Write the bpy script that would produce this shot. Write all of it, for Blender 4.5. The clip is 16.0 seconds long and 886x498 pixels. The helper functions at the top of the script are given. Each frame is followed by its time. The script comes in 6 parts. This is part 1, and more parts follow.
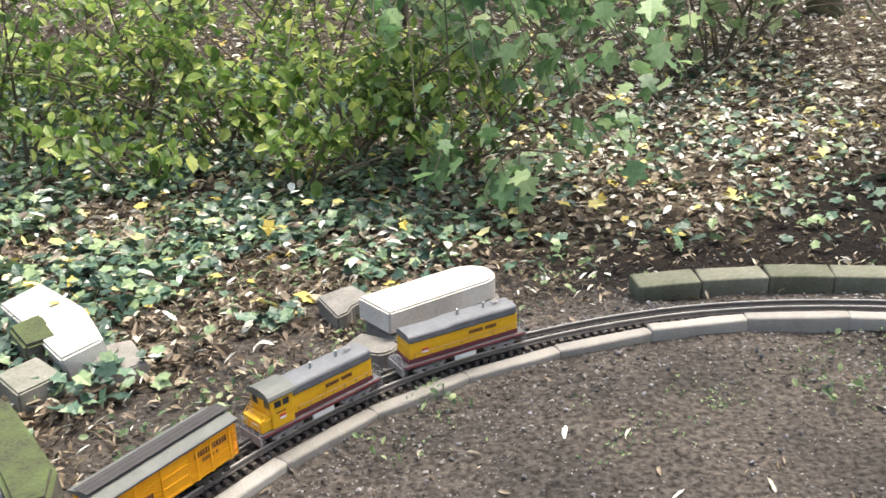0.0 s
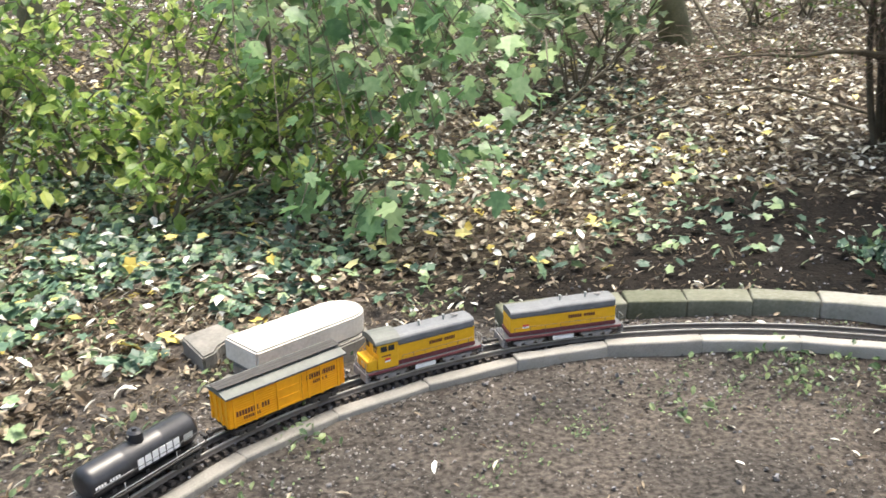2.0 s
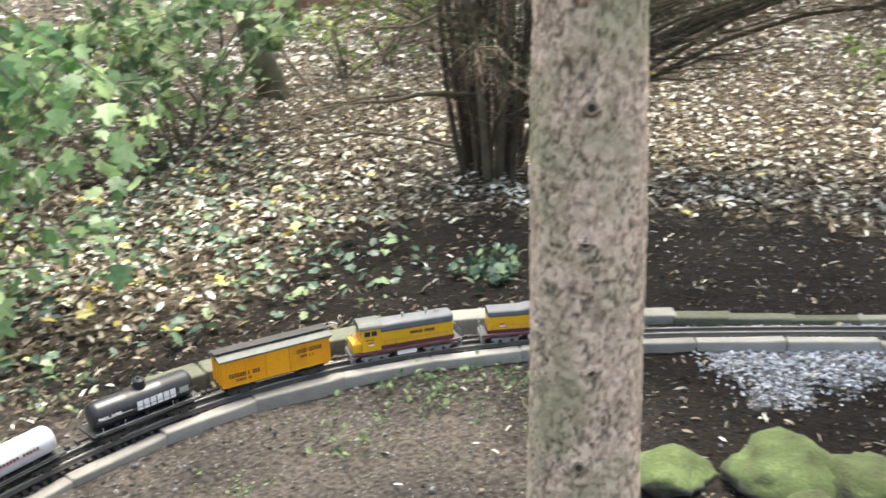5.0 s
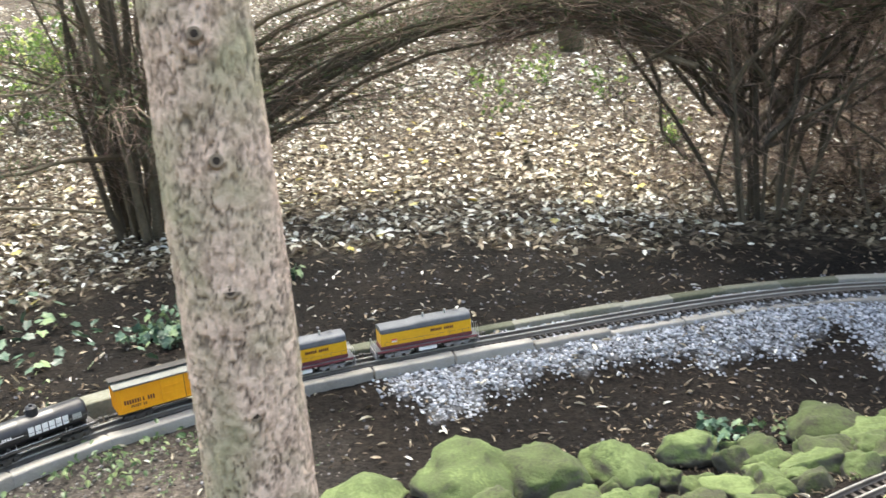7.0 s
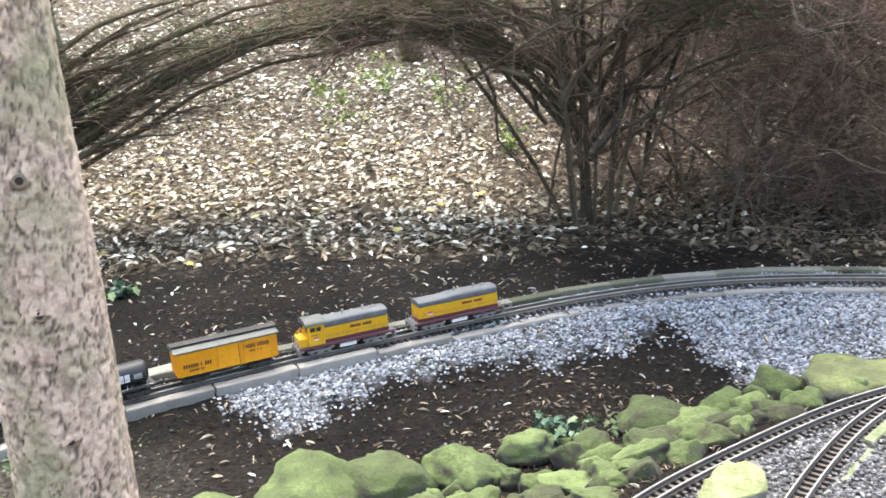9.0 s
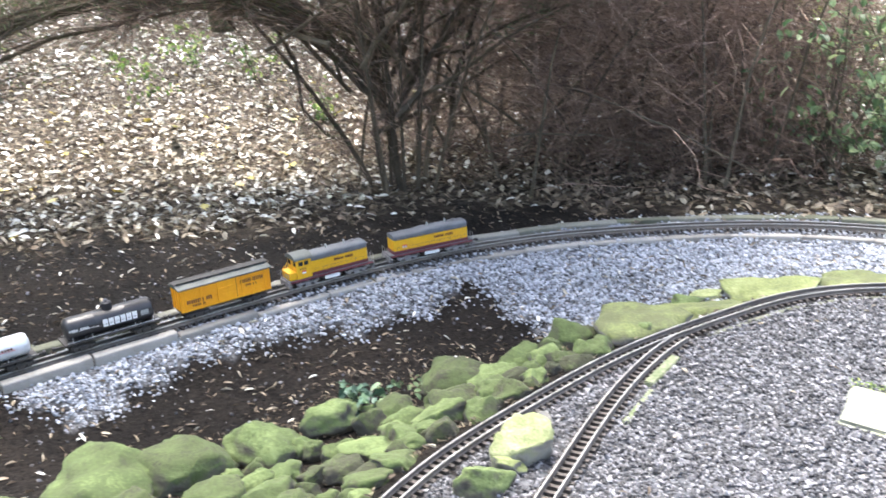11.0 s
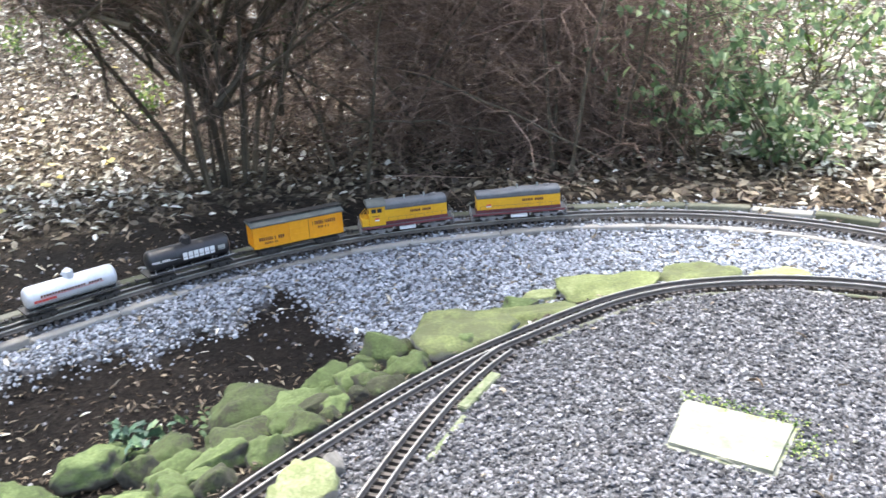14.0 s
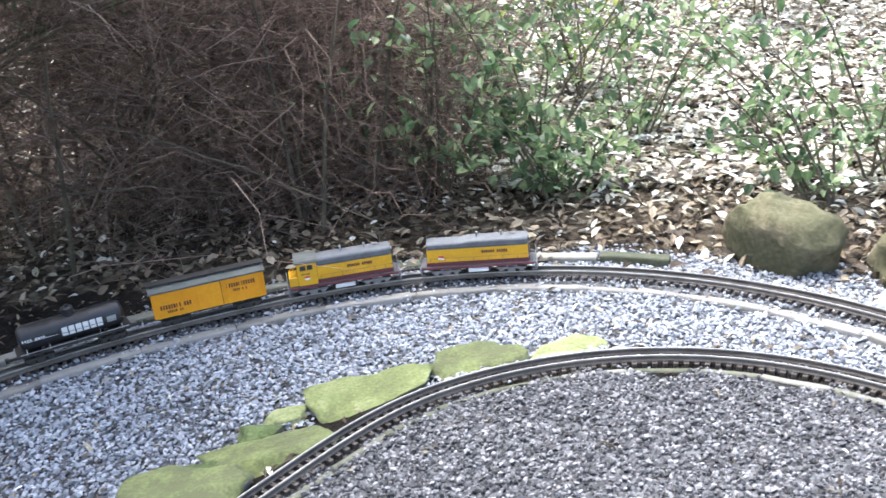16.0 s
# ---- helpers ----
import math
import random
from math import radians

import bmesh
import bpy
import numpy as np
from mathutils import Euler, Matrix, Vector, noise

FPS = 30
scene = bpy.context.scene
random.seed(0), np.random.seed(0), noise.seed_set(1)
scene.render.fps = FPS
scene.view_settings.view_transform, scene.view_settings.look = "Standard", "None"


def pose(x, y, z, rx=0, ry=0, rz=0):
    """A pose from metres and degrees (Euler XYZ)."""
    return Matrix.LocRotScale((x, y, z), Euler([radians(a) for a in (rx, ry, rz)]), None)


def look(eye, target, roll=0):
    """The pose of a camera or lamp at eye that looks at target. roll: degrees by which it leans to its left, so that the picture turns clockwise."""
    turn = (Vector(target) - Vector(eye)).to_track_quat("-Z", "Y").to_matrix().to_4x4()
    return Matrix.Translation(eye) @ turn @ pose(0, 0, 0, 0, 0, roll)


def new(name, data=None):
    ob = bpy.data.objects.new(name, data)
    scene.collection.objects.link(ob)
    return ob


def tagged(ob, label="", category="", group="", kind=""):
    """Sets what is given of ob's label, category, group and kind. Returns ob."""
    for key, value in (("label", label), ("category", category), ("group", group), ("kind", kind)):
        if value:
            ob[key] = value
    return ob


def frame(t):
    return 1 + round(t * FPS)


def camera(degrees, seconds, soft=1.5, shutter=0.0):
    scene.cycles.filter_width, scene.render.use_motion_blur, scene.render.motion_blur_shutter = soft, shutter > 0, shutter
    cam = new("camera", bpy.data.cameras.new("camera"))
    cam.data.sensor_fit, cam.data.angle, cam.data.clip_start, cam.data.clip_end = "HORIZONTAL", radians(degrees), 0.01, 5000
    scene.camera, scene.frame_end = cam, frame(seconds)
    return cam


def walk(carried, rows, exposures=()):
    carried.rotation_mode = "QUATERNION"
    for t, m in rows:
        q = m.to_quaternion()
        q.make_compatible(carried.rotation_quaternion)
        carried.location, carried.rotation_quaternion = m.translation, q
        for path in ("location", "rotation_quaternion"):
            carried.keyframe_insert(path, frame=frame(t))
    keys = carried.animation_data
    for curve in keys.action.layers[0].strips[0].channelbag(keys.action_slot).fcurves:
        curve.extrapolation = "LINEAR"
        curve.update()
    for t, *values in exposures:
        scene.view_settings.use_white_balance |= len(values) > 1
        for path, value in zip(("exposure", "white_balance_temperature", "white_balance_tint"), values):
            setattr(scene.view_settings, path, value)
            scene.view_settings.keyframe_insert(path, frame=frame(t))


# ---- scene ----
cam = camera(50.1, 16.0, 1.5, 0.5)
PATH = [
    (0, (0.206, -0.167, 1.361), (0.076, 1.688, 0.625), -2.5),
    (0.5, (0.202, -0.149, 1.402), (0.123, 1.703, 0.652), -2.0),
    (1, (0.213, -0.146, 1.41), (0.19, 1.704, 0.65), -1.7),
    (1.5, (0.234, -0.16, 1.416), (0.283, 1.697, 0.674), -1.6),
    (2, (0.23, -0.166, 1.417), (0.366, 1.7, 0.709), -0.9),
    (2.5, (0.237, -0.153, 1.414), (0.436, 1.714, 0.724), -1.3),
    (3, (0.243, -0.14, 1.411), (0.518, 1.718, 0.723), -1.4),
    (5.5, (0.193, -0.238, 1.424), (1.257, 1.351, 0.84), -2.3),
    (6, (0.18, -0.275, 1.428), (1.402, 1.203, 0.861), -2.8),
    (6.5, (0.189, -0.281, 1.429), (1.534, 1.094, 0.879), -3.9),
    (7, (0.215, -0.257, 1.426), (1.647, 1.024, 0.872), -4.2),
    (7.5, (0.229, -0.256, 1.428), (1.706, 0.96, 0.842), -4.0),
    (8, (0.224, -0.273, 1.431), (1.752, 0.879, 0.849), -3.9),
    (10.5, (0.222, -0.375, 1.435), (1.951, 0.437, 0.842), -3.3),
    (11, (0.298, -0.428, 1.427), (2.05, 0.294, 0.787), -3.8),
    (11.5, (0.371, -0.446, 1.4), (2.138, 0.195, 0.718), -3.6),
    (12, (0.478, -0.392, 1.377), (2.265, 0.162, 0.669), -3.9),
    (12.5, (0.558, -0.363, 1.38), (2.321, 0.247, 0.659), -4.3),
    (13, (0.673, -0.443, 1.392), (2.412, 0.23, 0.668), -3.9),
    (13.5, (0.705, -0.501, 1.381), (2.478, 0.098, 0.674), -3.0),
    (14, (0.773, -0.567, 1.342), (2.584, -0.065, 0.657), -3.6),
    (14.5, (0.889, -0.598, 1.327), (2.711, -0.158, 0.629), -4.8),
    (15, (1.269, -0.564, 1.274), (3.122, -0.251, 0.591), -4.7),
    (15.5, (1.486, -0.637, 1.258), (3.37, -0.476, 0.611), -6.1),
    (16, (1.564, -0.642, 1.33), (3.434, -0.564, 0.627), -6.1),
]
EXPOSURES = [(0.0, 1.50, 6700, 8), (1.5, 1.68, 6750, 7), (3.0, 1.72, 6750, 5), (5.5, 1.80, 6700, 4), (7.5, 2.10, 6650, 4), (11.0, 2.32, 6250, 9), (12.5, 2.10, 6200, 8), (14.0, 2.16, 6150, 8), (15.0, 2.05, 5980, 8), (16.0, 1.95, 5950, 8)]
walk(cam, [(t, look(eye, target, roll)) for t, eye, target, roll in PATH], EXPOSURES)

# ---- world and light ----
world = bpy.data.worlds.new("world")
scene.world = world
world.use_nodes = True
wn = world.node_tree
sky = wn.nodes.new("ShaderNodeTexSky")
sky.sky_type = "NISHITA"
sky.sun_disc = False
sky.sun_elevation, sky.sun_rotation = radians(73), radians(42)
sky.air_density, sky.dust_density = 1.0, 6.0
wn.links.new(sky.outputs[0], wn.nodes["Background"].inputs[0])
wn.nodes["Background"].inputs[1].default_value = 0.15
sun = new("sun", bpy.data.lights.new("sun", "SUN"))
sun.data.energy, sun.data.angle, sun.data.color = 1.5, radians(25), (1.0, 0.97, 0.93)
sun.matrix_world = look((1.6, 1.8, 8), (0, 0, 0))


# ---- materials ----
def surf(name, colors, scale=8.0, fine=60.0, rough=0.7, metal=0.0, bump=0.3, bump_dist=0.004, rand="", spread=0.0, coat=0.0, sheer=0.0):
    """A surface whose colour drifts through the given colours with large and fine noise. rand: 'island' or 'object' shifts each piece."""
    m = bpy.data.materials.new(name)
    m.use_nodes = True
    nt = m.node_tree
    b = nt.nodes["Principled BSDF"]
    co = nt.nodes.new("ShaderNodeTexCoord")
    n1, n2 = nt.nodes.new("ShaderNodeTexNoise"), nt.nodes.new("ShaderNodeTexNoise")
    for n, s in ((n1, scale), (n2, fine)):
        n.inputs["Scale"].default_value = s
        n.inputs["Detail"].default_value = 5
        nt.links.new(co.outputs["Object"], n.inputs["Vector"])
    mix = nt.nodes.new("ShaderNodeMath")
    mix.operation = "MULTIPLY_ADD"
    mix.inputs[1].default_value, mix.inputs[2].default_value = 0.45, 0.0
    nt.links.new(n2.outputs[0], mix.inputs[0])
    add = nt.nodes.new("ShaderNodeMath")
    add.operation = "MULTIPLY_ADD"
    add.inputs[1].default_value = 0.75
    nt.links.new(n1.outputs[0], add.inputs[0])
    nt.links.new(mix.outputs[0], add.inputs[2])
    last = add
    if rand:
        if rand == "island":
            r = nt.nodes.new("ShaderNodeNewGeometry").outputs["Random Per Island"]
        else:
            r = nt.nodes.new("ShaderNodeObjectInfo").outputs["Random"]
        off = nt.nodes.new("ShaderNodeMath")
        off.operation = "MULTIPLY_ADD"
        off.inputs[1].default_value = spread
        nt.links.new(r, off.inputs[0])
        shift = nt.nodes.new("ShaderNodeMath")
        shift.operation = "SUBTRACT"
        shift.inputs[1].default_value = spread / 2
        nt.links.new(last.outputs[0], off.inputs[2])
        nt.links.new(off.outputs[0], shift.inputs[0])
        last = shift
    ramp = nt.nodes.new("ShaderNodeValToRGB")
    el = ramp.color_ramp.elements
    lo, hi = (0.36, 0.84) if not rand else (0.25, 0.95)
    while len(el) < len(colors):
        el.new(0.5)
    for i, c in enumerate(colors):
        el[i].position = lo + (hi - lo) * i / max(1, len(colors) - 1)
        el[i].color = (*c, 1)
    nt.links.new(last.outputs[0], ramp.inputs[0])
    nt.links.new(ramp.outputs[0], b.inputs["Base Color"])
    b.inputs["Roughness"].default_value, b.inputs["Metallic"].default_value = rough, metal
    b.inputs["Coat Weight"].default_value = coat
    if bump:
        bp = nt.nodes.new("ShaderNodeBump")
        bp.inputs["Strength"].default_value, bp.inputs["Distance"].default_value = bump, bump_dist
        nt.links.new(add.outputs[0], bp.inputs["Height"])
        nt.links.new(bp.outputs[0], b.inputs["Normal"])
    if sheer:
        tr = nt.nodes.new("ShaderNodeBsdfTranslucent")
        nt.links.new(ramp.outputs[0], tr.inputs["Color"])
        ms = nt.nodes.new("ShaderNodeMixShader")
        ms.inputs[0].default_value = sheer
        nt.links.new(b.outputs[0], ms.inputs[1])
        nt.links.new(tr.outputs[0], ms.inputs[2])
        nt.links.new(ms.outputs[0], nt.nodes["Material Output"].inputs["Surface"])
    return m


M_YELLOW = surf("yellow_paint", [(0.62, 0.33, 0.012), (0.80, 0.45, 0.02)], 12, 90, 0.38, bump=0.05)
M_ORANGE = surf("orange_paint", [(0.76, 0.32, 0.008), (0.92, 0.43, 0.014)], 14, 110, 0.45, bump=0.06)
M_GREY = surf("grey_roof_paint", [(0.09, 0.095, 0.102), (0.16, 0.168, 0.178)], 14, 90, 0.65, bump=0.05)
M_LGREY = surf("light_grey_paint", [(0.27, 0.28, 0.26), (0.37, 0.38, 0.36)], 14, 90, 0.5, bump=0.05)
M_DGREY = surf("dark_grey_paint", [(0.06, 0.062, 0.065), (0.11, 0.11, 0.115)], 14, 90, 0.5, bump=0.05)
M_RED = surf("maroon_paint", [(0.10, 0.026, 0.032), (0.16, 0.04, 0.046)], 14, 90, 0.5, bump=0.05)
M_LOGO = surf("red_enamel", [(0.55, 0.05, 0.05), (0.65, 0.09, 0.07)], 14, 90, 0.4, bump=0)
M_INK = surf("dark_lettering", [(0.10, 0.035, 0.02), (0.14, 0.05, 0.03)], 14, 90, 0.5, bump=0)
M_BLACK = surf("black_paint", [(0.012, 0.012, 0.014), (0.03, 0.03, 0.033)], 14, 90, 0.35, bump=0.05)
M_WHITE = surf("white_paint", [(0.72, 0.72, 0.71), (0.85, 0.85, 0.84)], 14, 90, 0.45, bump=0.05)
M_SILVER = surf("silver_paint", [(0.52, 0.54, 0.57), (0.68, 0.70, 0.73)], 14, 90, 0.36, 0.25, bump=0.05)
M_TRUCK = surf("dusty_grey_plastic", [(0.15, 0.14, 0.14), (0.28, 0.265, 0.26)], 40, 150, 0.6, bump=0.2)
M_IRON = surf("black_iron", [(0.02, 0.018, 0.017), (0.05, 0.045, 0.04)], 30, 150, 0.6, bump=0.2)
M_GLASS = surf("dark_window", [(0.02, 0.022, 0.025), (0.04, 0.042, 0.045)], 14, 90, 0.12, bump=0)
M_BRASS = surf("weathered_rail", [(0.30, 0.285, 0.26), (0.52, 0.50, 0.47)], 18, 140, 0.35, 0.35, bump=0.1)
M_SHEET = surf("grey_green_sheet_roof", [(0.08, 0.086, 0.076), (0.135, 0.143, 0.128)], 14, 90, 0.6, bump=0.05)
M_KNOT = surf("grey_knot_rim", [(0.20, 0.155, 0.105), (0.36, 0.28, 0.20)], 60, 200, 0.9, bump=0.4)
M_HOLLOW = surf("dark_knot_hollow", [(0.03, 0.022, 0.016), (0.07, 0.05, 0.036)], 60, 200, 0.95, bump=0.3)
M_RUST = surf("tarnished_rail_side", [(0.10, 0.086, 0.073), (0.19, 0.165, 0.142)], 18, 140, 0.6, 0.2, bump=0.1)
M_TIE = surf("brown_plastic_sleeper", [(0.036, 0.029, 0.024), (0.09, 0.076, 0.065)], 30, 160, 0.75, bump=0.3, rand="object", spread=0.3)
M_KERB = surf("pale_concrete", [(0.14, 0.13, 0.112), (0.25, 0.237, 0.212), (0.36, 0.345, 0.315)], 9, 160, 0.9, bump=0.8, bump_dist=0.003, rand="object", spread=0.3)
M_SETT = surf("mossy_stone_sett", [(0.07, 0.076, 0.045), (0.14, 0.142, 0.105), (0.26, 0.252, 0.22)], 8, 80, 0.92, bump=0.8, bump_dist=0.005, rand="object", spread=0.75)
M_BOULDER = surf("brown_mossy_boulder", [(0.05, 0.052, 0.024), (0.11, 0.105, 0.055), (0.21, 0.175, 0.11)], 7, 60, 0.93, bump=0.9, bump_dist=0.01)
M_PALE = surf("bleached_slab", [(0.33, 0.312, 0.275), (0.49, 0.47, 0.425), (0.59, 0.57, 0.525)], 6, 90, 0.88, bump=0.4, bump_dist=0.003)
M_DSLAB = surf("damp_grey_slab", [(0.10, 0.095, 0.085), (0.18, 0.17, 0.15), (0.26, 0.24, 0.21)], 8, 90, 0.9, bump=0.5, bump_dist=0.004)
M_PAVER = surf("algae_paver", [(0.06, 0.09, 0.025), (0.145, 0.165, 0.092), (0.25, 0.262, 0.195)], 20, 90, 0.9, bump=0.5, bump_dist=0.003)
M_GRAVEL = surf("light_grey_gravel", [(0.20, 0.21, 0.232), (0.28, 0.295, 0.325), (0.37, 0.39, 0.425), (0.50, 0.515, 0.55)], 30, 160, 0.8, bump=0.3, rand="island", spread=0.7)
M_GRAVEL2 = surf("dark_grey_gravel", [(0.034, 0.033, 0.034), (0.07, 0.068, 0.071), (0.13, 0.127, 0.132), (0.30, 0.295, 0.305)], 30, 160, 0.75, bump=0.3, rand="island", spread=0.75)
M_CLOD = surf("soil_crumb", [(0.055, 0.049, 0.044), (0.092, 0.084, 0.076), (0.145, 0.134, 0.123), (0.26, 0.244, 0.23)], 30, 160, 0.95, bump=0.4, rand="island", spread=0.8)
M_DAMP = surf("damp_soil_crumb", [(0.008, 0.007, 0.006), (0.017, 0.015, 0.013), (0.040, 0.035, 0.031)], 30, 160, 0.85, bump=0.4, rand="island", spread=0.6)
for m in (M_CLOD, M_DAMP):
    m.node_tree.nodes["Principled BSDF"].inputs["Specular IOR Level"].default_value = 0.15
M_LITTER = surf("fallen_leaf", [(0.085, 0.062, 0.04), (0.22, 0.178, 0.118), (0.44, 0.395, 0.295), (0.70, 0.67, 0.56), (0.88, 0.865, 0.79)], 6, 60, 0.42, bump=0.1, rand="island", spread=0.9, sheer=0.12)
M_LITTER2 = surf("brown_fallen_leaf", [(0.055, 0.04, 0.027), (0.12, 0.088, 0.055), (0.21, 0.16, 0.106), (0.36, 0.30, 0.21)], 6, 60, 0.6, bump=0.1, rand="island", spread=0.9, sheer=0.1)
M_YLEAF = surf("yellow_fallen_leaf", [(0.42, 0.33, 0.06), (0.62, 0.52, 0.14), (0.72, 0.66, 0.32)], 6, 60, 0.65, bump=0.1, rand="island", spread=0.8, sheer=0.15)
M_IVY = surf("ivy_leaf", [(0.028, 0.062, 0.04), (0.055, 0.11, 0.07), (0.105, 0.18, 0.105), (0.22, 0.30, 0.14)], 8, 70, 0.42, bump=0.1, rand="island", spread=0.8, sheer=0.12)
M_LEAF = surf("bright_green_leaf", [(0.06, 0.115, 0.027), (0.13, 0.22, 0.05), (0.24, 0.35, 0.08), (0.48, 0.54, 0.16)], 5, 50, 0.4, bump=0.1, rand="island", spread=0.85, sheer=0.48)
M_LEAF2 = surf("mid_green_leaf", [(0.065, 0.115, 0.052), (0.13, 0.20, 0.092), (0.215, 0.305, 0.145), (0.36, 0.44, 0.22)], 5, 50, 0.38, bump=0.1, rand="island", spread=0.8, sheer=0.48)
M_YEW = surf("dark_yew_needle", [(0.042, 0.062, 0.028), (0.078, 0.11, 0.043), (0.14, 0.175, 0.07)], 8, 70, 0.6, bump=0, rand="island", spread=0.8, sheer=0.25)
M_TWIG = surf("dry_brown_twig", [(0.095, 0.06, 0.046), (0.185, 0.124, 0.094), (0.33, 0.24, 0.185)], 8, 80, 0.85, bump=0.2, rand="island", spread=0.8)
M_STEM = surf("grey_brown_stem", [(0.05, 0.042, 0.029), (0.105, 0.089, 0.06), (0.18, 0.153, 0.102)], 14, 90, 0.85, bump=0.5)
M_YSTEM = surf("red_brown_yew_stem", [(0.05, 0.039, 0.026), (0.10, 0.08, 0.052), (0.19, 0.152, 0.10)], 11, 80, 0.85, bump=0.6, rand="object", spread=0.45)
M_MTRUNK = surf("green_grey_trunk", [(0.075, 0.078, 0.045), (0.14, 0.14, 0.085), (0.22, 0.21, 0.14)], 9, 70, 0.9, bump=0.6)
M_MAPLE = surf("maple_leaf", [(0.075, 0.155, 0.065), (0.16, 0.28, 0.12), (0.26, 0.40, 0.18), (0.40, 0.53, 0.27)], 5, 50, 0.4, bump=0.1, rand="island", spread=0.8, sheer=0.45)
M_PLANK = surf("red_brown_fence_board", [(0.16, 0.075, 0.045), (0.27, 0.135, 0.08)], 5, 60, 0.8, bump=0.3, rand="object", spread=0.3)
M_HEAD = surf("headlamp_glass", [(0.7, 0.7, 0.66), (0.8, 0.8, 0.76)], 14, 90, 0.2, bump=0)


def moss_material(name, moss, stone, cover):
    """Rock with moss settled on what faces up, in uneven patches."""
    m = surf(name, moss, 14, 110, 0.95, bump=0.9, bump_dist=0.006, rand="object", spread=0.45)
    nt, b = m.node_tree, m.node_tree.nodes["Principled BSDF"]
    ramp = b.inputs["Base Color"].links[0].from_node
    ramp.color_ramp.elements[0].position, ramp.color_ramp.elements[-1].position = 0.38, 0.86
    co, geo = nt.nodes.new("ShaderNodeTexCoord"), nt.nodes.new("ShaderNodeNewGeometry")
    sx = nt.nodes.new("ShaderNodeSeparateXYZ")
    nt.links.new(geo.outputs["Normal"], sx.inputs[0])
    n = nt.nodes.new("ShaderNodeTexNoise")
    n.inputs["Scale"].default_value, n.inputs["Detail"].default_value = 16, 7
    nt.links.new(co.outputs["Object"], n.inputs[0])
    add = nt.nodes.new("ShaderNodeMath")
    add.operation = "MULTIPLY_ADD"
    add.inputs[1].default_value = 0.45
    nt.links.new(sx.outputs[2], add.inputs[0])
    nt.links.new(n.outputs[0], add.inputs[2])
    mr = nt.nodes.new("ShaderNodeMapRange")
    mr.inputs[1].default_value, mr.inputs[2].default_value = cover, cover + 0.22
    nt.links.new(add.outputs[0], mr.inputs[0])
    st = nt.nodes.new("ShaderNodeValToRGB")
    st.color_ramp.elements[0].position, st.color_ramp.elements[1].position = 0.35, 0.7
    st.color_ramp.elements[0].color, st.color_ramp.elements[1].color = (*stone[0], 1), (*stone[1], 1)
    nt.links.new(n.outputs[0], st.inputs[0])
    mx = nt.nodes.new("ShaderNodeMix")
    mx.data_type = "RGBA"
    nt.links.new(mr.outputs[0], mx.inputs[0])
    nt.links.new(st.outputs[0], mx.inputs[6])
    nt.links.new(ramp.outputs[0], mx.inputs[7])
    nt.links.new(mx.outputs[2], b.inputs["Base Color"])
    return m


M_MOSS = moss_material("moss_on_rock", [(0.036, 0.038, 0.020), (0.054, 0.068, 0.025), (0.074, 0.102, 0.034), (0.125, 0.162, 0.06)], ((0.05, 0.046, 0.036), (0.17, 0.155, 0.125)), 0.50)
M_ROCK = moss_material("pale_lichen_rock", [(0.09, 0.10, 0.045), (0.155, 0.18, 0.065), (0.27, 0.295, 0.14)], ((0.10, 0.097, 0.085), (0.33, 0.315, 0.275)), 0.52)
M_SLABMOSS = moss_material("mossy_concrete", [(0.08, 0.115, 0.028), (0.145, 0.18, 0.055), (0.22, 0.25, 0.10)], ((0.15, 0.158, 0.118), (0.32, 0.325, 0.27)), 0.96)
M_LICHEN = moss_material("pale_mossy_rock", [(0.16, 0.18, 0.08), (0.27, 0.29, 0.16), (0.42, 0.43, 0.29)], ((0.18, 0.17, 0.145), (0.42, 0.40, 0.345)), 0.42)


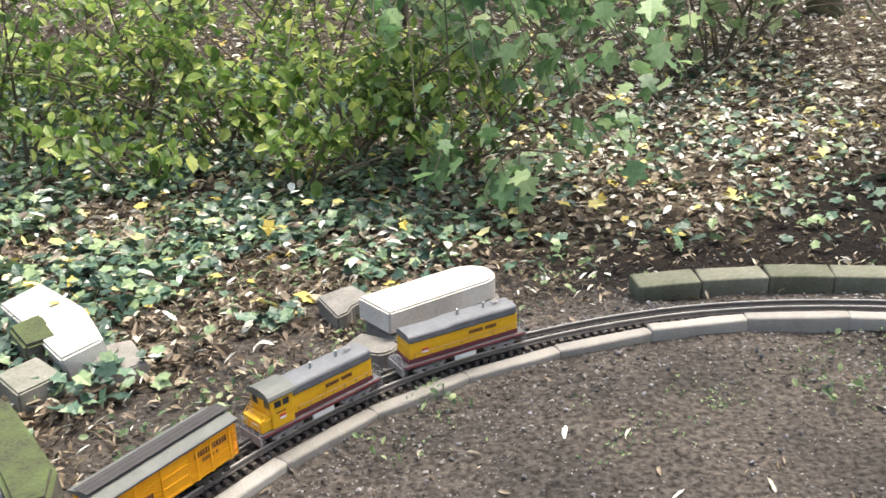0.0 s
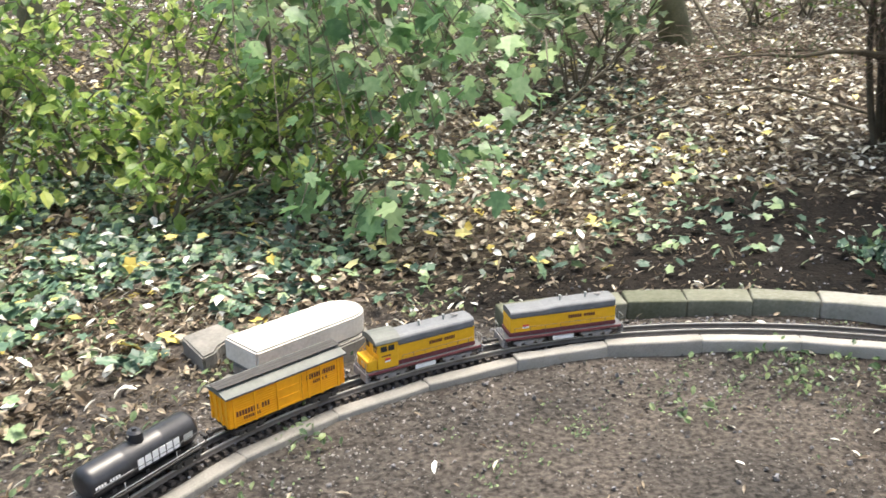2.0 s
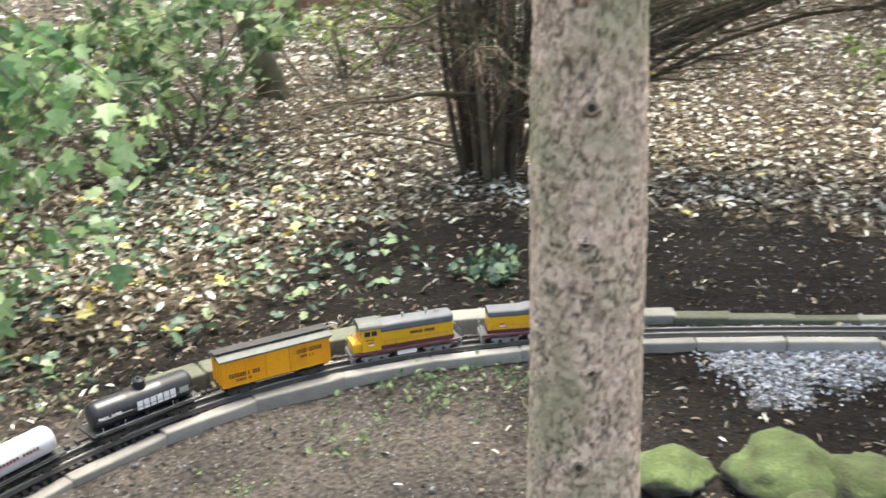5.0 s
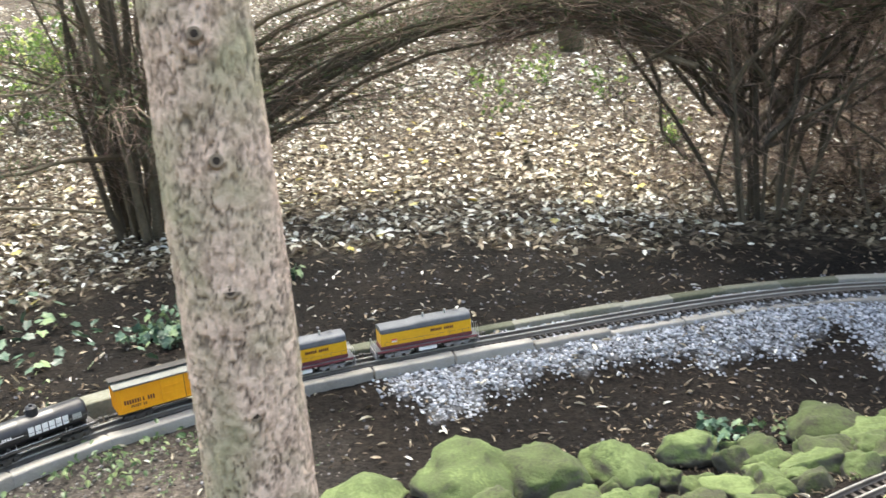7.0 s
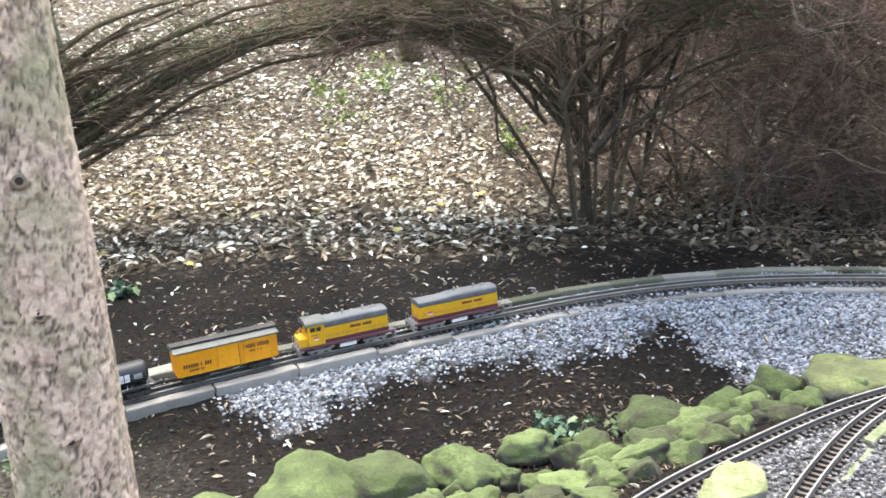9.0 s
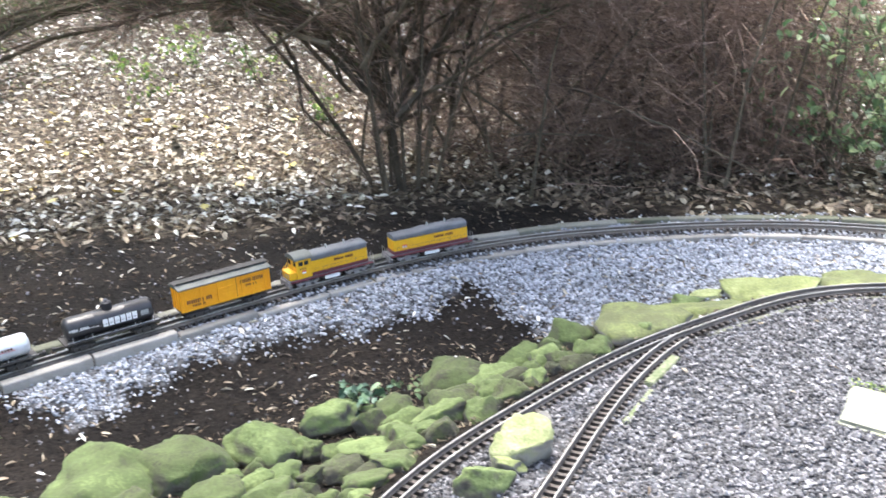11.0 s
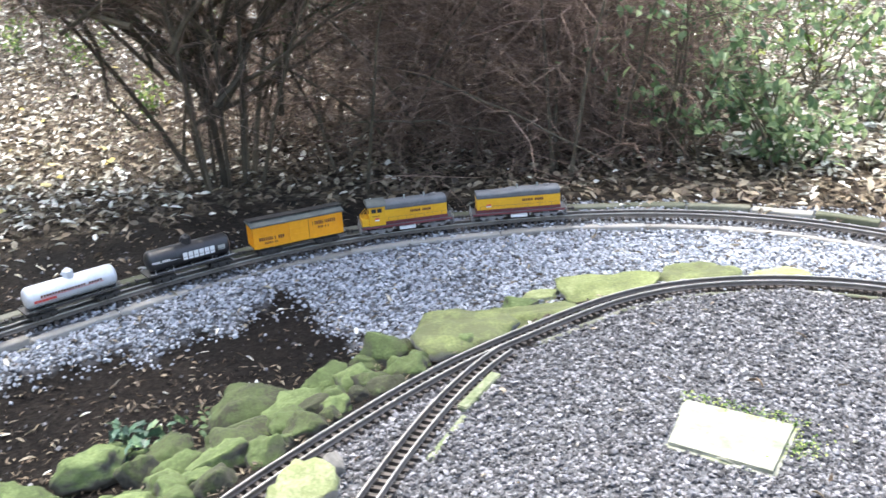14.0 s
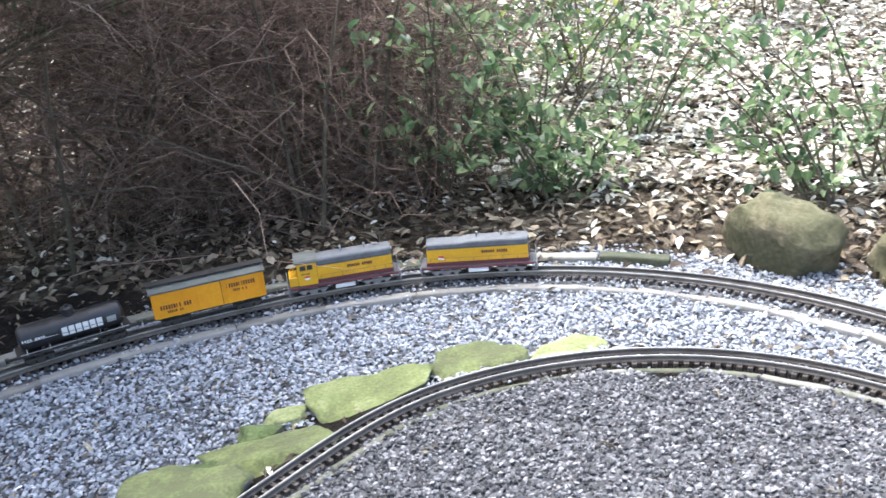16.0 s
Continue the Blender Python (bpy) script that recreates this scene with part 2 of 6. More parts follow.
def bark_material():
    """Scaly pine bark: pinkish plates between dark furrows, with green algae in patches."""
    m = bpy.data.materials.new("pine_bark")
    m.use_nodes = True
    nt, b = m.node_tree, m.node_tree.nodes["Principled BSDF"]
    co = nt.nodes.new("ShaderNodeTexCoord")
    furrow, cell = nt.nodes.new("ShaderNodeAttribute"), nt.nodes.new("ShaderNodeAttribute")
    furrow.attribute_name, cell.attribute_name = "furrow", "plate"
    fine = nt.nodes.new("ShaderNodeTexNoise")
    fine.inputs["Scale"].default_value, fine.inputs["Detail"].default_value = 120, 6
    nt.links.new(co.outputs["Object"], fine.inputs[0])
    plate = nt.nodes.new("ShaderNodeValToRGB")
    plate.color_ramp.elements[0].position, plate.color_ramp.elements[1].position = 0.20, 0.58
    plate.color_ramp.elements[0].color, plate.color_ramp.elements[1].color = (0.29, 0.195, 0.135, 1), (0.78, 0.585, 0.44, 1)
    tone = nt.nodes.new("ShaderNodeMath")
    tone.operation = "MULTIPLY_ADD"
    tone.inputs[1].default_value = 0.24
    nt.links.new(cell.outputs["Fac"], tone.inputs[0])
    half = nt.nodes.new("ShaderNodeMath")
    half.operation = "MULTIPLY"
    half.inputs[1].default_value = 0.75
    nt.links.new(fine.outputs[0], half.inputs[0])
    nt.links.new(half.outputs[0], tone.inputs[2])
    nt.links.new(tone.outputs[0], plate.inputs[0])
    patch = nt.nodes.new("ShaderNodeTexNoise")
    patch.inputs["Scale"].default_value, patch.inputs["Detail"].default_value = 9, 5
    nt.links.new(co.outputs["Object"], patch.inputs[0])
    pr = nt.nodes.new("ShaderNodeMapRange")
    pr.inputs[1].default_value, pr.inputs[2].default_value, pr.inputs[4].default_value = 0.42, 0.62, 0.7
    nt.links.new(patch.outputs[0], pr.inputs[0])
    green = nt.nodes.new("ShaderNodeMix")
    green.data_type = "RGBA"
    green.inputs[7].default_value = (0.31, 0.31, 0.165, 1)
    nt.links.new(pr.outputs[0], green.inputs[0])
    nt.links.new(plate.outputs[0], green.inputs[6])
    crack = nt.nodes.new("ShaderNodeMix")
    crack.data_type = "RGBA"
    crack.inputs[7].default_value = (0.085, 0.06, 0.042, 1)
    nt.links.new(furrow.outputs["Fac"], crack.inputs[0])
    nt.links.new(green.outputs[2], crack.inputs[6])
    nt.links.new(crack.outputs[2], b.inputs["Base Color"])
    hsum = nt.nodes.new("ShaderNodeMath")
    hsum.operation = "MULTIPLY_ADD"
    hsum.inputs[1].default_value = -0.6
    nt.links.new(furrow.outputs["Fac"], hsum.inputs[0])
    nt.links.new(fine.outputs[0], hsum.inputs[2])
    bp = nt.nodes.new("ShaderNodeBump")
    bp.inputs["Strength"].default_value, bp.inputs["Distance"].default_value = 0.8, 0.004
    nt.links.new(hsum.outputs[0], bp.inputs["Height"])
    nt.links.new(bp.outputs[0], b.inputs["Normal"])
    b.inputs["Roughness"].default_value = 0.92
    return m


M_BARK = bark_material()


def ground_material():
    """Soil, with litter and grey grit where the ground's own zones say so."""
    m = bpy.data.materials.new("woodland_soil")
    m.use_nodes = True
    nt, b = m.node_tree, m.node_tree.nodes["Principled BSDF"]
    co = nt.nodes.new("ShaderNodeTexCoord")

    def tone(scale, a, c, detail=6, lo=0.35, hi=0.7):
        n, r = nt.nodes.new("ShaderNodeTexNoise"), nt.nodes.new("ShaderNodeValToRGB")
        n.inputs["Scale"].default_value, n.inputs["Detail"].default_value = scale, detail
        nt.links.new(co.outputs["Object"], n.inputs[0])
        r.color_ramp.elements[0].position, r.color_ramp.elements[1].position = lo, hi
        r.color_ramp.elements[0].color, r.color_ramp.elements[1].color = (*a, 1), (*c, 1)
        nt.links.new(n.outputs[0], r.inputs[0])
        return n, r

    n1, soil = tone(60, (0.020, 0.0178, 0.016), (0.082, 0.0745, 0.067), 9)
    n3, pale = tone(2.2, (0.8, 0.8, 0.8), (1.7, 1.6, 1.5), 4)
    mul = nt.nodes.new("ShaderNodeMix")
    mul.data_type, mul.blend_type = "RGBA", "MULTIPLY"
    mul.inputs[0].default_value = 1
    nt.links.new(soil.outputs[0], mul.inputs[6])
    nt.links.new(pale.outputs[0], mul.inputs[7])
    wet = nt.nodes.new("ShaderNodeAttribute")
    wet.attribute_name = "damp"
    dark = nt.nodes.new("ShaderNodeMix")
    dark.data_type, dark.blend_type = "RGBA", "MULTIPLY"
    dark.inputs[7].default_value = (0.20, 0.185, 0.175, 1)
    nt.links.new(wet.outputs["Fac"], dark.inputs[0])
    nt.links.new(mul.outputs[2], dark.inputs[6])
    vo = nt.nodes.new("ShaderNodeTexVoronoi")
    vo.inputs["Scale"].default_value = 30
    nt.links.new(co.outputs["Object"], vo.inputs["Vector"])
    leaf = nt.nodes.new("ShaderNodeValToRGB")
    el = leaf.color_ramp.elements
    el.new(0.5), el.new(0.75)
    for e, (p, c) in zip(el, ((0.0, (0.022, 0.017, 0.013)), (0.4, (0.045, 0.035, 0.025)), (0.75, (0.09, 0.072, 0.05)), (1.0, (0.2, 0.175, 0.13)))):
        e.position, e.color = p, (*c, 1)
    sep = nt.nodes.new("ShaderNodeSeparateColor")
    nt.links.new(vo.outputs["Color"], sep.inputs[0])
    nt.links.new(sep.outputs[0], leaf.inputs[0])
    vg = nt.nodes.new("ShaderNodeTexVoronoi")
    vg.inputs["Scale"].default_value = 85
    nt.links.new(co.outputs["Object"], vg.inputs["Vector"])
    grit = nt.nodes.new("ShaderNodeValToRGB")
    grit.color_ramp.elements[0].color, grit.color_ramp.elements[1].color = (0.028, 0.028, 0.03, 1), (0.15, 0.153, 0.16, 1)
    sg = nt.nodes.new("ShaderNodeSeparateColor")
    nt.links.new(vg.outputs["Color"], sg.inputs[0])
    nt.links.new(sg.outputs[1], grit.inputs[0])
    last = dark.outputs[2]
    for attr, col in (("litter", leaf.outputs[0]), ("gravel", grit.outputs[0])):
        at = nt.nodes.new("ShaderNodeAttribute")
        at.attribute_name = attr
        mx = nt.nodes.new("ShaderNodeMix")
        mx.data_type = "RGBA"
        nt.links.new(at.outputs["Fac"], mx.inputs[0])
        nt.links.new(last, mx.inputs[6])
        nt.links.new(col, mx.inputs[7])
        last = mx.outputs[2]
    nt.links.new(last, b.inputs["Base Color"])
    b.inputs["Roughness"].default_value, b.inputs["Specular IOR Level"].default_value = 0.95, 0.12
    bp = nt.nodes.new("ShaderNodeBump")
    bp.inputs["Strength"].default_value, bp.inputs["Distance"].default_value = 0.9, 0.012
    nt.links.new(n1.outputs[0], bp.inputs["Height"])
    nt.links.new(bp.outputs[0], b.inputs["Normal"])
    return m


M_GROUND = ground_material()


# ---- mesh helpers ----
def part(name, bm, material, parent=None, label="", smooth=False):
    """Links a bmesh as one mesh object, under a thing or a part."""
    me = bpy.data.meshes.new(name)
    bm.to_mesh(me)
    bm.free()
    me.materials.append(material)
    if smooth:
        me.polygons.foreach_set("use_smooth", [True] * len(me.polygons))
    ob = new(name, me)
    if parent is not None:
        ob.parent = parent
    if label:
        ob["label"] = label
    return ob


def thing(name, label, category, group="", kind=""):
    return tagged(new(name), label, category, group, kind)


def box(bm, x0, x1, y0, y1, z0, z1, bevel=0.0):
    """Adds a box, with its edges rounded off."""
    v = bmesh.ops.create_cube(bm, size=1.0, matrix=Matrix.LocRotScale(((x0 + x1) / 2, (y0 + y1) / 2, (z0 + z1) / 2), None, (x1 - x0, y1 - y0, z1 - z0)))["verts"]
    if bevel:
        edges = list({e for w in v for e in w.link_edges})
        bmesh.ops.bevel(bm, geom=edges, offset=bevel, segments=2, affect="EDGES", profile=0.5)
    return bm


def boxed(*args, bevel=0.0):
    return box(bmesh.new(), *args, bevel=bevel)


def rod(bm, a, b, r, n=6, r2=None):
    """Adds a round bar from a to b."""
    a, b = Vector(a), Vector(b)
    m = Matrix.Translation((a + b) / 2) @ (b - a).to_track_quat("Z", "Y").to_matrix().to_4x4()
    bmesh.ops.create_cone(bm, cap_ends=True, segments=n, radius1=r, radius2=r if r2 is None else r2, depth=(b - a).length, matrix=m)
    return bm


def profile_x(section, stations):
    """A body swept along x: section is a list of (y, z), stations a list of (x, width factor, height factor, lift)."""
    bm = bmesh.new()
    rings = [[bm.verts.new((x, y * w, z * h + lift)) for y, z in section] for x, w, h, lift in stations]
    n = len(section)
    for r0, r1 in zip(rings, rings[1:]):
        for i in range(n):
            bm.faces.new((r0[i], r0[(i + 1) % n], r1[(i + 1) % n], r1[i]))
    bm.faces.new(rings[0][::-1])
    bm.faces.new(rings[-1])
    bmesh.ops.recalc_face_normals(bm, faces=bm.faces)
    return bm


def tube(bm, pts, radii, n=6):
    """A tapered limb through the given places."""
    pts = [Vector(p) for p in pts]
    rings = []
    for i, p in enumerate(pts):
        d = (pts[min(i + 1, len(pts) - 1)] - pts[max(i - 1, 0)]).normalized()
        q = d.to_track_quat("Z", "Y")
        rings.append([bm.verts.new(p + q @ Vector((radii[i] * math.cos(a), radii[i] * math.sin(a), 0))) for a in (2 * math.pi * k / n for k in range(n))])
    for r0, r1 in zip(rings, rings[1:]):
        for i in range(n):
            bm.faces.new((r0[i], r0[(i + 1) % n], r1[(i + 1) % n], r1[i]))
    bm.faces.new(rings[0][::-1])
    bm.faces.new(rings[-1])
    return bm


RNG = np.random.default_rng(7)


def scatter(name, base_v, base_f, places, turns, sizes, material, parent=None):
    """One mesh of many copies of a small shape: places (n, 3), turns as (n, 3, 3), sizes (n, 3)."""
    bv, bf = np.array(base_v, float), np.array(base_f, int)
    n, k = len(places), len(bv)
    v = np.einsum("nij,nkj->nki", turns, bv[None] * sizes[:, None, :]) + places[:, None, :]
    f = (bf[None] + (np.arange(n) * k)[:, None, None]).reshape(-1, bf.shape[1])
    me = bpy.data.meshes.new(name)
    me.vertices.add(n * k)
    me.vertices.foreach_set("co", v.ravel())
    w = bf.shape[1]
    me.loops.add(f.size)
    me.loops.foreach_set("vertex_index", f.ravel())
    me.polygons.add(len(f))
    me.polygons.foreach_set("loop_start", np.arange(0, f.size, w))
    me.polygons.foreach_set("use_smooth", np.zeros(len(f), bool))
    me.update(calc_edges=True)
    me.validate()
    me.materials.append(material)
    ob = new(name, me)
    if parent is not None:
        ob.parent = parent
    return ob


def turns_of(yaw, pitch, roll):
    """Turn matrices from arrays of angles in radians."""
    cy, sy, cp, sp, cr, sr = np.cos(yaw), np.sin(yaw), np.cos(pitch), np.sin(pitch), np.cos(roll), np.sin(roll)
    z, o = np.zeros_like(yaw), np.ones_like(yaw)
    rz = np.stack([cy, -sy, z, sy, cy, z, z, z, o], -1).reshape(-1, 3, 3)
    ry = np.stack([cp, z, sp, z, o, z, -sp, z, cp], -1).reshape(-1, 3, 3)
    rx = np.stack([o, z, z, z, cr, -sr, z, sr, cr], -1).reshape(-1, 3, 3)
    return rz @ ry @ rx


# leaf shapes one unit long, folded along the middle rib and curled at the tip
LEAF_V = [(-0.5, 0, 0), (-0.2, 0.30, 0.10), (0.2, 0.26, 0.12), (0.5, 0, -0.06), (0.2, -0.26, 0.12), (-0.2, -0.30, 0.10), (0, 0, 0)]
LEAF_F = [(0, 6, 1), (1, 6, 2), (2, 6, 3), (3, 6, 4), (4, 6, 5), (5, 6, 0)]
LOBED_V = [(-0.42, 0, 0), (-0.46, 0.30, 0.05), (-0.10, 0.31, 0.05), (0.04, 0.45, 0.02), (0.20, 0.25, 0.06), (0.54, 0, -0.08),
           (0.20, -0.25, 0.06), (0.04, -0.45, 0.02), (-0.10, -0.31, 0.05), (-0.46, -0.30, 0.05), (0, 0, 0)]
LOBED_F = [(i, 10, (i + 1) % 10) for i in range(10)]
STONE_V = [(0.5, 0.1, 0.0), (-0.1, 0.5, 0.05), (-0.5, -0.1, -0.05), (0.1, -0.5, 0.0), (0.15, 0.1, 0.42), (-0.2, -0.12, 0.36), (0, 0, -0.4)]
STONE_F = [(0, 1, 4), (1, 5, 4), (1, 2, 5), (2, 3, 5), (3, 4, 5), (3, 0, 4), (1, 0, 6), (2, 1, 6), (3, 2, 6), (0, 3, 6)]


# ---- plan: the two railway lines ----
OUTER = [(-0.86, -1.6), (-1.02, -.9), (-1.08, -.2), (-1.04, .3), (-.93, .8), (-.78, 1.2), (-.60, 1.56), (-.408, 1.848), (-.19, 2.104), (.085, 2.305), (.39, 2.455),
         (.71, 2.57), (1.035, 2.612), (1.36, 2.602), (1.69, 2.546), (1.995, 2.435), (2.288, 2.30), (2.567, 2.132), (2.85, 1.961), (3.125, 1.777), (3.42, 1.59),
         (3.71, 1.385), (3.98, 1.165), (4.23, .89), (4.42, .57), (4.58, .18), (4.68, -.15), (4.715, -.42), (4.70, -.75), (4.6, -1.13), (4.41, -1.47),
         (4.17, -1.74), (3.85, -1.98), (3.4, -2.2), (2.8, -2.35), (2, -2.4)]
INNER = [(1.3, .50), (1.55, .545), (1.8, .56), (2.06, .535), (2.32, .485), (2.54, .405), (2.76, .305), (3.0, .195), (3.235, .06), (3.41, -.075), (3.63, -.245), (3.77, -.38),
         (3.86, -.53), (3.915, -.69), (3.945, -.85), (3.95, -1.01), (3.93, -1.165), (3.885, -1.305), (3.82, -1.44), (3.74, -1.55), (3.6, -1.70), (3.3, -1.93), (2.9, -2.08), (2.3, -2.15)]
BRANCH = [(1.2, .10), (1.6, .15), (1.9, .165), (2.175, .155), (2.385, .135), (2.675, .11), (2.915, .075), (3.13, .025), (3.325, -.05), (3.50, -.165)]


def smooth_curve(pts, step=0.01, width=0.22):
    """A smooth line through a plan's points, at even steps."""
    p = np.array(pts, float)
    d = np.r_[0, np.cumsum(np.hypot(*np.diff(p, axis=0).T))]
    s = np.arange(0, d[-1], step)
    q = np.c_[np.interp(s, d, p[:, 0]), np.interp(s, d, p[:, 1])]
    n = int(2 * width / step)
    k = np.exp(-0.5 * (np.arange(-n, n + 1) * step / width) ** 2)
    k /= k.sum()
    pad = np.r_[q[0] + (q[0] - q[1]) * np.arange(n, 0, -1)[:, None], q, q[-1] + (q[-1] - q[-2]) * np.arange(1, n + 1)[:, None]]
    q = np.c_[np.convolve(pad[:, 0], k, "valid"), np.convolve(pad[:, 1], k, "valid")]
    d = np.r_[0, np.cumsum(np.hypot(*np.diff(q, axis=0).T))]
    s = np.arange(0, d[-1], step)
    return np.c_[np.interp(s, d, q[:, 0]), np.interp(s, d, q[:, 1])]


C_OUT, C_IN, C_BR = smooth_curve(OUTER), smooth_curve(INNER, width=0.12), smooth_curve(BRANCH, width=0.1)
RAIL_Z, RAIL_Z2 = 0.06, 0.08


def along(curve, s):
    """Place, heading and left normal of a line at s metres."""
    i = min(max(s / 0.01, 0), len(curve) - 1.001)
    j = int(i)
    p = curve[j] + (curve[j + 1] - curve[j]) * (i - j)
    a, b = curve[max(j - 4, 0)], curve[min(j + 5, len(curve) - 1)]
    d = (b - a) / np.hypot(*(b - a))
    return p, d, np.array([-d[1], d[0]])


def beside(curve, xy):
    """Signed distance from a line (positive on its left) and the distance along it."""
    c = curve[::4]
    d2 = (xy[:, None, 0] - c[None, :, 0]) ** 2 + (xy[:, None, 1] - c[None, :, 1]) ** 2
    i = d2.argmin(1)
    t = np.gradient(c, axis=0)[i]
    v = xy - c[i]
    return np.sign(t[:, 0] * v[:, 1] - t[:, 1] * v[:, 0]) * np.sqrt(d2[np.arange(len(xy)), i]), i * 0.04


def step_up(x, a, b):
    t = np.clip((x - a) / (b - a), 0, 1)
    return t * t * (3 - 2 * t)


def wobble(xy, scale, seed):
    """Cheap smooth noise, about -1 to 1."""
    x, y = xy[:, 0] * scale, xy[:, 1] * scale
    return (np.sin(x * 1.7 + seed) * np.cos(y * 2.1 - seed * 1.3) + 0.6 * np.sin(x * 3.9 - y * 2.3 + seed * 2.1) + 0.4 * np.cos(x * 5.3 + y * 6.1 + seed * 0.7)) / 1.6


def inside(poly, xy):
    r = np.zeros(len(xy), bool)
    p = np.array(poly)
    for (x0, y0), (x1, y1) in zip(p, np.roll(p, -1, 0)):
        cross = (y0 > xy[:, 1]) != (y1 > xy[:, 1])
        r ^= cross & (xy[:, 0] < (x1 - x0) * (xy[:, 1] - y0) / (y1 - y0 + 1e-12) + x0)
    return r


GRAVEL_A = [(2.45, 2.12), (2.42, 1.77), (2.75, 1.7), (2.98, 1.58), (3.2, 1.42), (3.42, 1.15), (3.62, .98), (3.86, .95), (3.8, .84), (3.66, .64), (3.5, .42), (3.7, .1), (4, -.15), (4.0, -.7),
            (4.0, -1.3), (3.7, -1.7), (3.3, -2.0), (3.4, -2.5), (4.3, -2.2), (4.72, -1.6), (4.93, -1.1), (4.98, -.3), (4.72, .5), (4.3, 1.13), (3.6, 1.70), (2.9, 2.12)]
GRAVEL_B = [(1.5, .42), (2.2, .45), (2.6, .36), (3.1, .12), (3.45, -.12), (3.75, -.42), (3.9, -.9), (3.8, -1.4), (3.3, -1.9), (2.5, -2.15), (1.0, -2.2), (-.6, -1.6), (-.5, -.6), (.2, -.2), (1, .2)]
LITTER_S = [0, 3.8, 4.4, 5.0, 5.4, 5.6, 5.85, 6.2, 7.0, 7.6, 8.0, 8.3, 8.8, 9.2, 9.8, 10.4, 13]
LITTER_D = [0.55, 0.55, 0.6, 0.75, 0.85, 1.3, 1.7, 1.8, 1.72, 1.55, 1.15, 0.95, 0.85, 0.7, 0.42, 0.30, 0.30]


def zones(xy):
    """How far each place is litter, light gravel and dark gravel."""
    so, s = beside(C_OUT, xy)
    w = 0.05 * wobble(xy, 6, 1.0) + 0.05 * wobble(xy, 14, 4.0)
    so = np.where((xy[:, 0] < -1.1) | (xy[:, 1] < -2.5), np.abs(so), so)
    lit = step_up(so + 3 * w, np.interp(s, LITTER_S, LITTER_D) - 0.2, np.interp(s, LITTER_S, LITTER_D) + 0.3)
    jig = xy + np.c_[w, 0.05 * wobble(xy, 9, 2.0)]
    return lit, inside(GRAVEL_A, jig).astype(float), inside(GRAVEL_B, jig).astype(float)


def damp(xy):
    """Where the bare soil is dark and wet: the strip beyond the outer line, and the dip below the bank."""
    so, s = beside(C_OUT, xy)
    return np.maximum(step_up(so, 0.22, 0.42) * step_up(s, 4.3, 5.1), step_up(xy[:, 0] + 0.12 * wobble(xy, 5, 6.0), 1.3, 2.2))


def height(xy):
    """The lie of the land."""
    xy = np.asarray(xy, float).reshape(-1, 2)
    so, s = beside(C_OUT, xy)
    si, _ = beside(C_IN, xy)
    r = np.hypot(xy[:, 0] - 0.6, xy[:, 1])
    z = 0.012 * wobble(xy, 1.6, 0.4) + 0.006 * wobble(xy, 7, 3.3)
    z += 0.055 * np.clip(r - 4.6, 0, 40) * step_up(r, 4.6, 7.5)
    up = step_up(xy[:, 0], 1.3, 2.1) * (1 - step_up(so, -0.45, -0.15))
    z += 0.055 * up * step_up(-si, -0.20, 0.02)
    low = step_up(xy[:, 0], 1.9, 2.5) * (1 - step_up(xy[:, 0], 3.7, 4.1))
    z -= 0.055 * low * step_up(si, 0.16, 0.45) * step_up(-so, 0.15, 0.4)
    bed = np.exp(-(np.clip(np.abs(so) - np.where(so < 0, 0.05, 0.075), 0, 9) / 0.04) ** 2)
    z = z * (1 - bed) + 0.028 * bed
    si2, _ = beside(C_BR, xy)
    for q in (si, si2):
        bed = np.exp(-(np.clip(np.abs(q) - 0.05, 0, 9) / 0.04) ** 2)
        z = z * (1 - bed) + 0.05 * bed
    return z


# ---- ground ----
def axis_lines(lo, hi, a, b, fine):
    mid = np.arange(a, b, fine)
    left, right, g = [a], [b], fine
    while left[-1] > lo:
        g *= 1.12
        left.append(left[-1] - g)
    g = fine
    while right[-1] < hi:
        g *= 1.12
        right.append(right[-1] + g)
    return np.r_[left[:0:-1], mid, right]


def build_ground():
    xs, ys = axis_lines(-70, 80, -2.2, 6.6, 0.045), axis_lines(-70, 80, -2.4, 6.6, 0.045)
    gx, gy = np.meshgrid(xs, ys)
    xy = np.c_[gx.ravel(), gy.ravel()]
    z, lit, ga, gb, wet = (np.empty(len(xy)) for _ in range(5))
    for i in range(0, len(xy), 8000):
        c = slice(i, i + 8000)
        z[c] = height(xy[c])
        lit[c], ga[c], gb[c] = zones(xy[c])
        wet[c] = damp(xy[c])
    nx, ny = len(xs), len(ys)
    idx = np.arange(nx * ny).reshape(ny, nx)
    f = np.stack([idx[:-1, :-1], idx[:-1, 1:], idx[1:, 1:], idx[1:, :-1]], -1).reshape(-1, 4)
    me = bpy.data.meshes.new("ground")
    me.vertices.add(len(xy))
    me.vertices.foreach_set("co", np.c_[xy, z].ravel())
    me.loops.add(f.size)
    me.loops.foreach_set("vertex_index", f.ravel())
    me.polygons.add(len(f))
    me.polygons.foreach_set("loop_start", np.arange(0, f.size, 4))
    me.polygons.foreach_set("use_smooth", np.ones(len(f), bool))
    me.update(calc_edges=True)
    for name, v in (("litter", lit * 0.9), ("gravel", np.maximum(ga, gb)), ("damp", wet)):
        me.attributes.new(name, "FLOAT", "POINT").data.foreach_set("value", v)
    me.materials.append(M_GROUND)
    tagged(new("ground", me), "dark damp woodland soil with leaf litter and gravel", "ground", kind="structure")


build_ground()


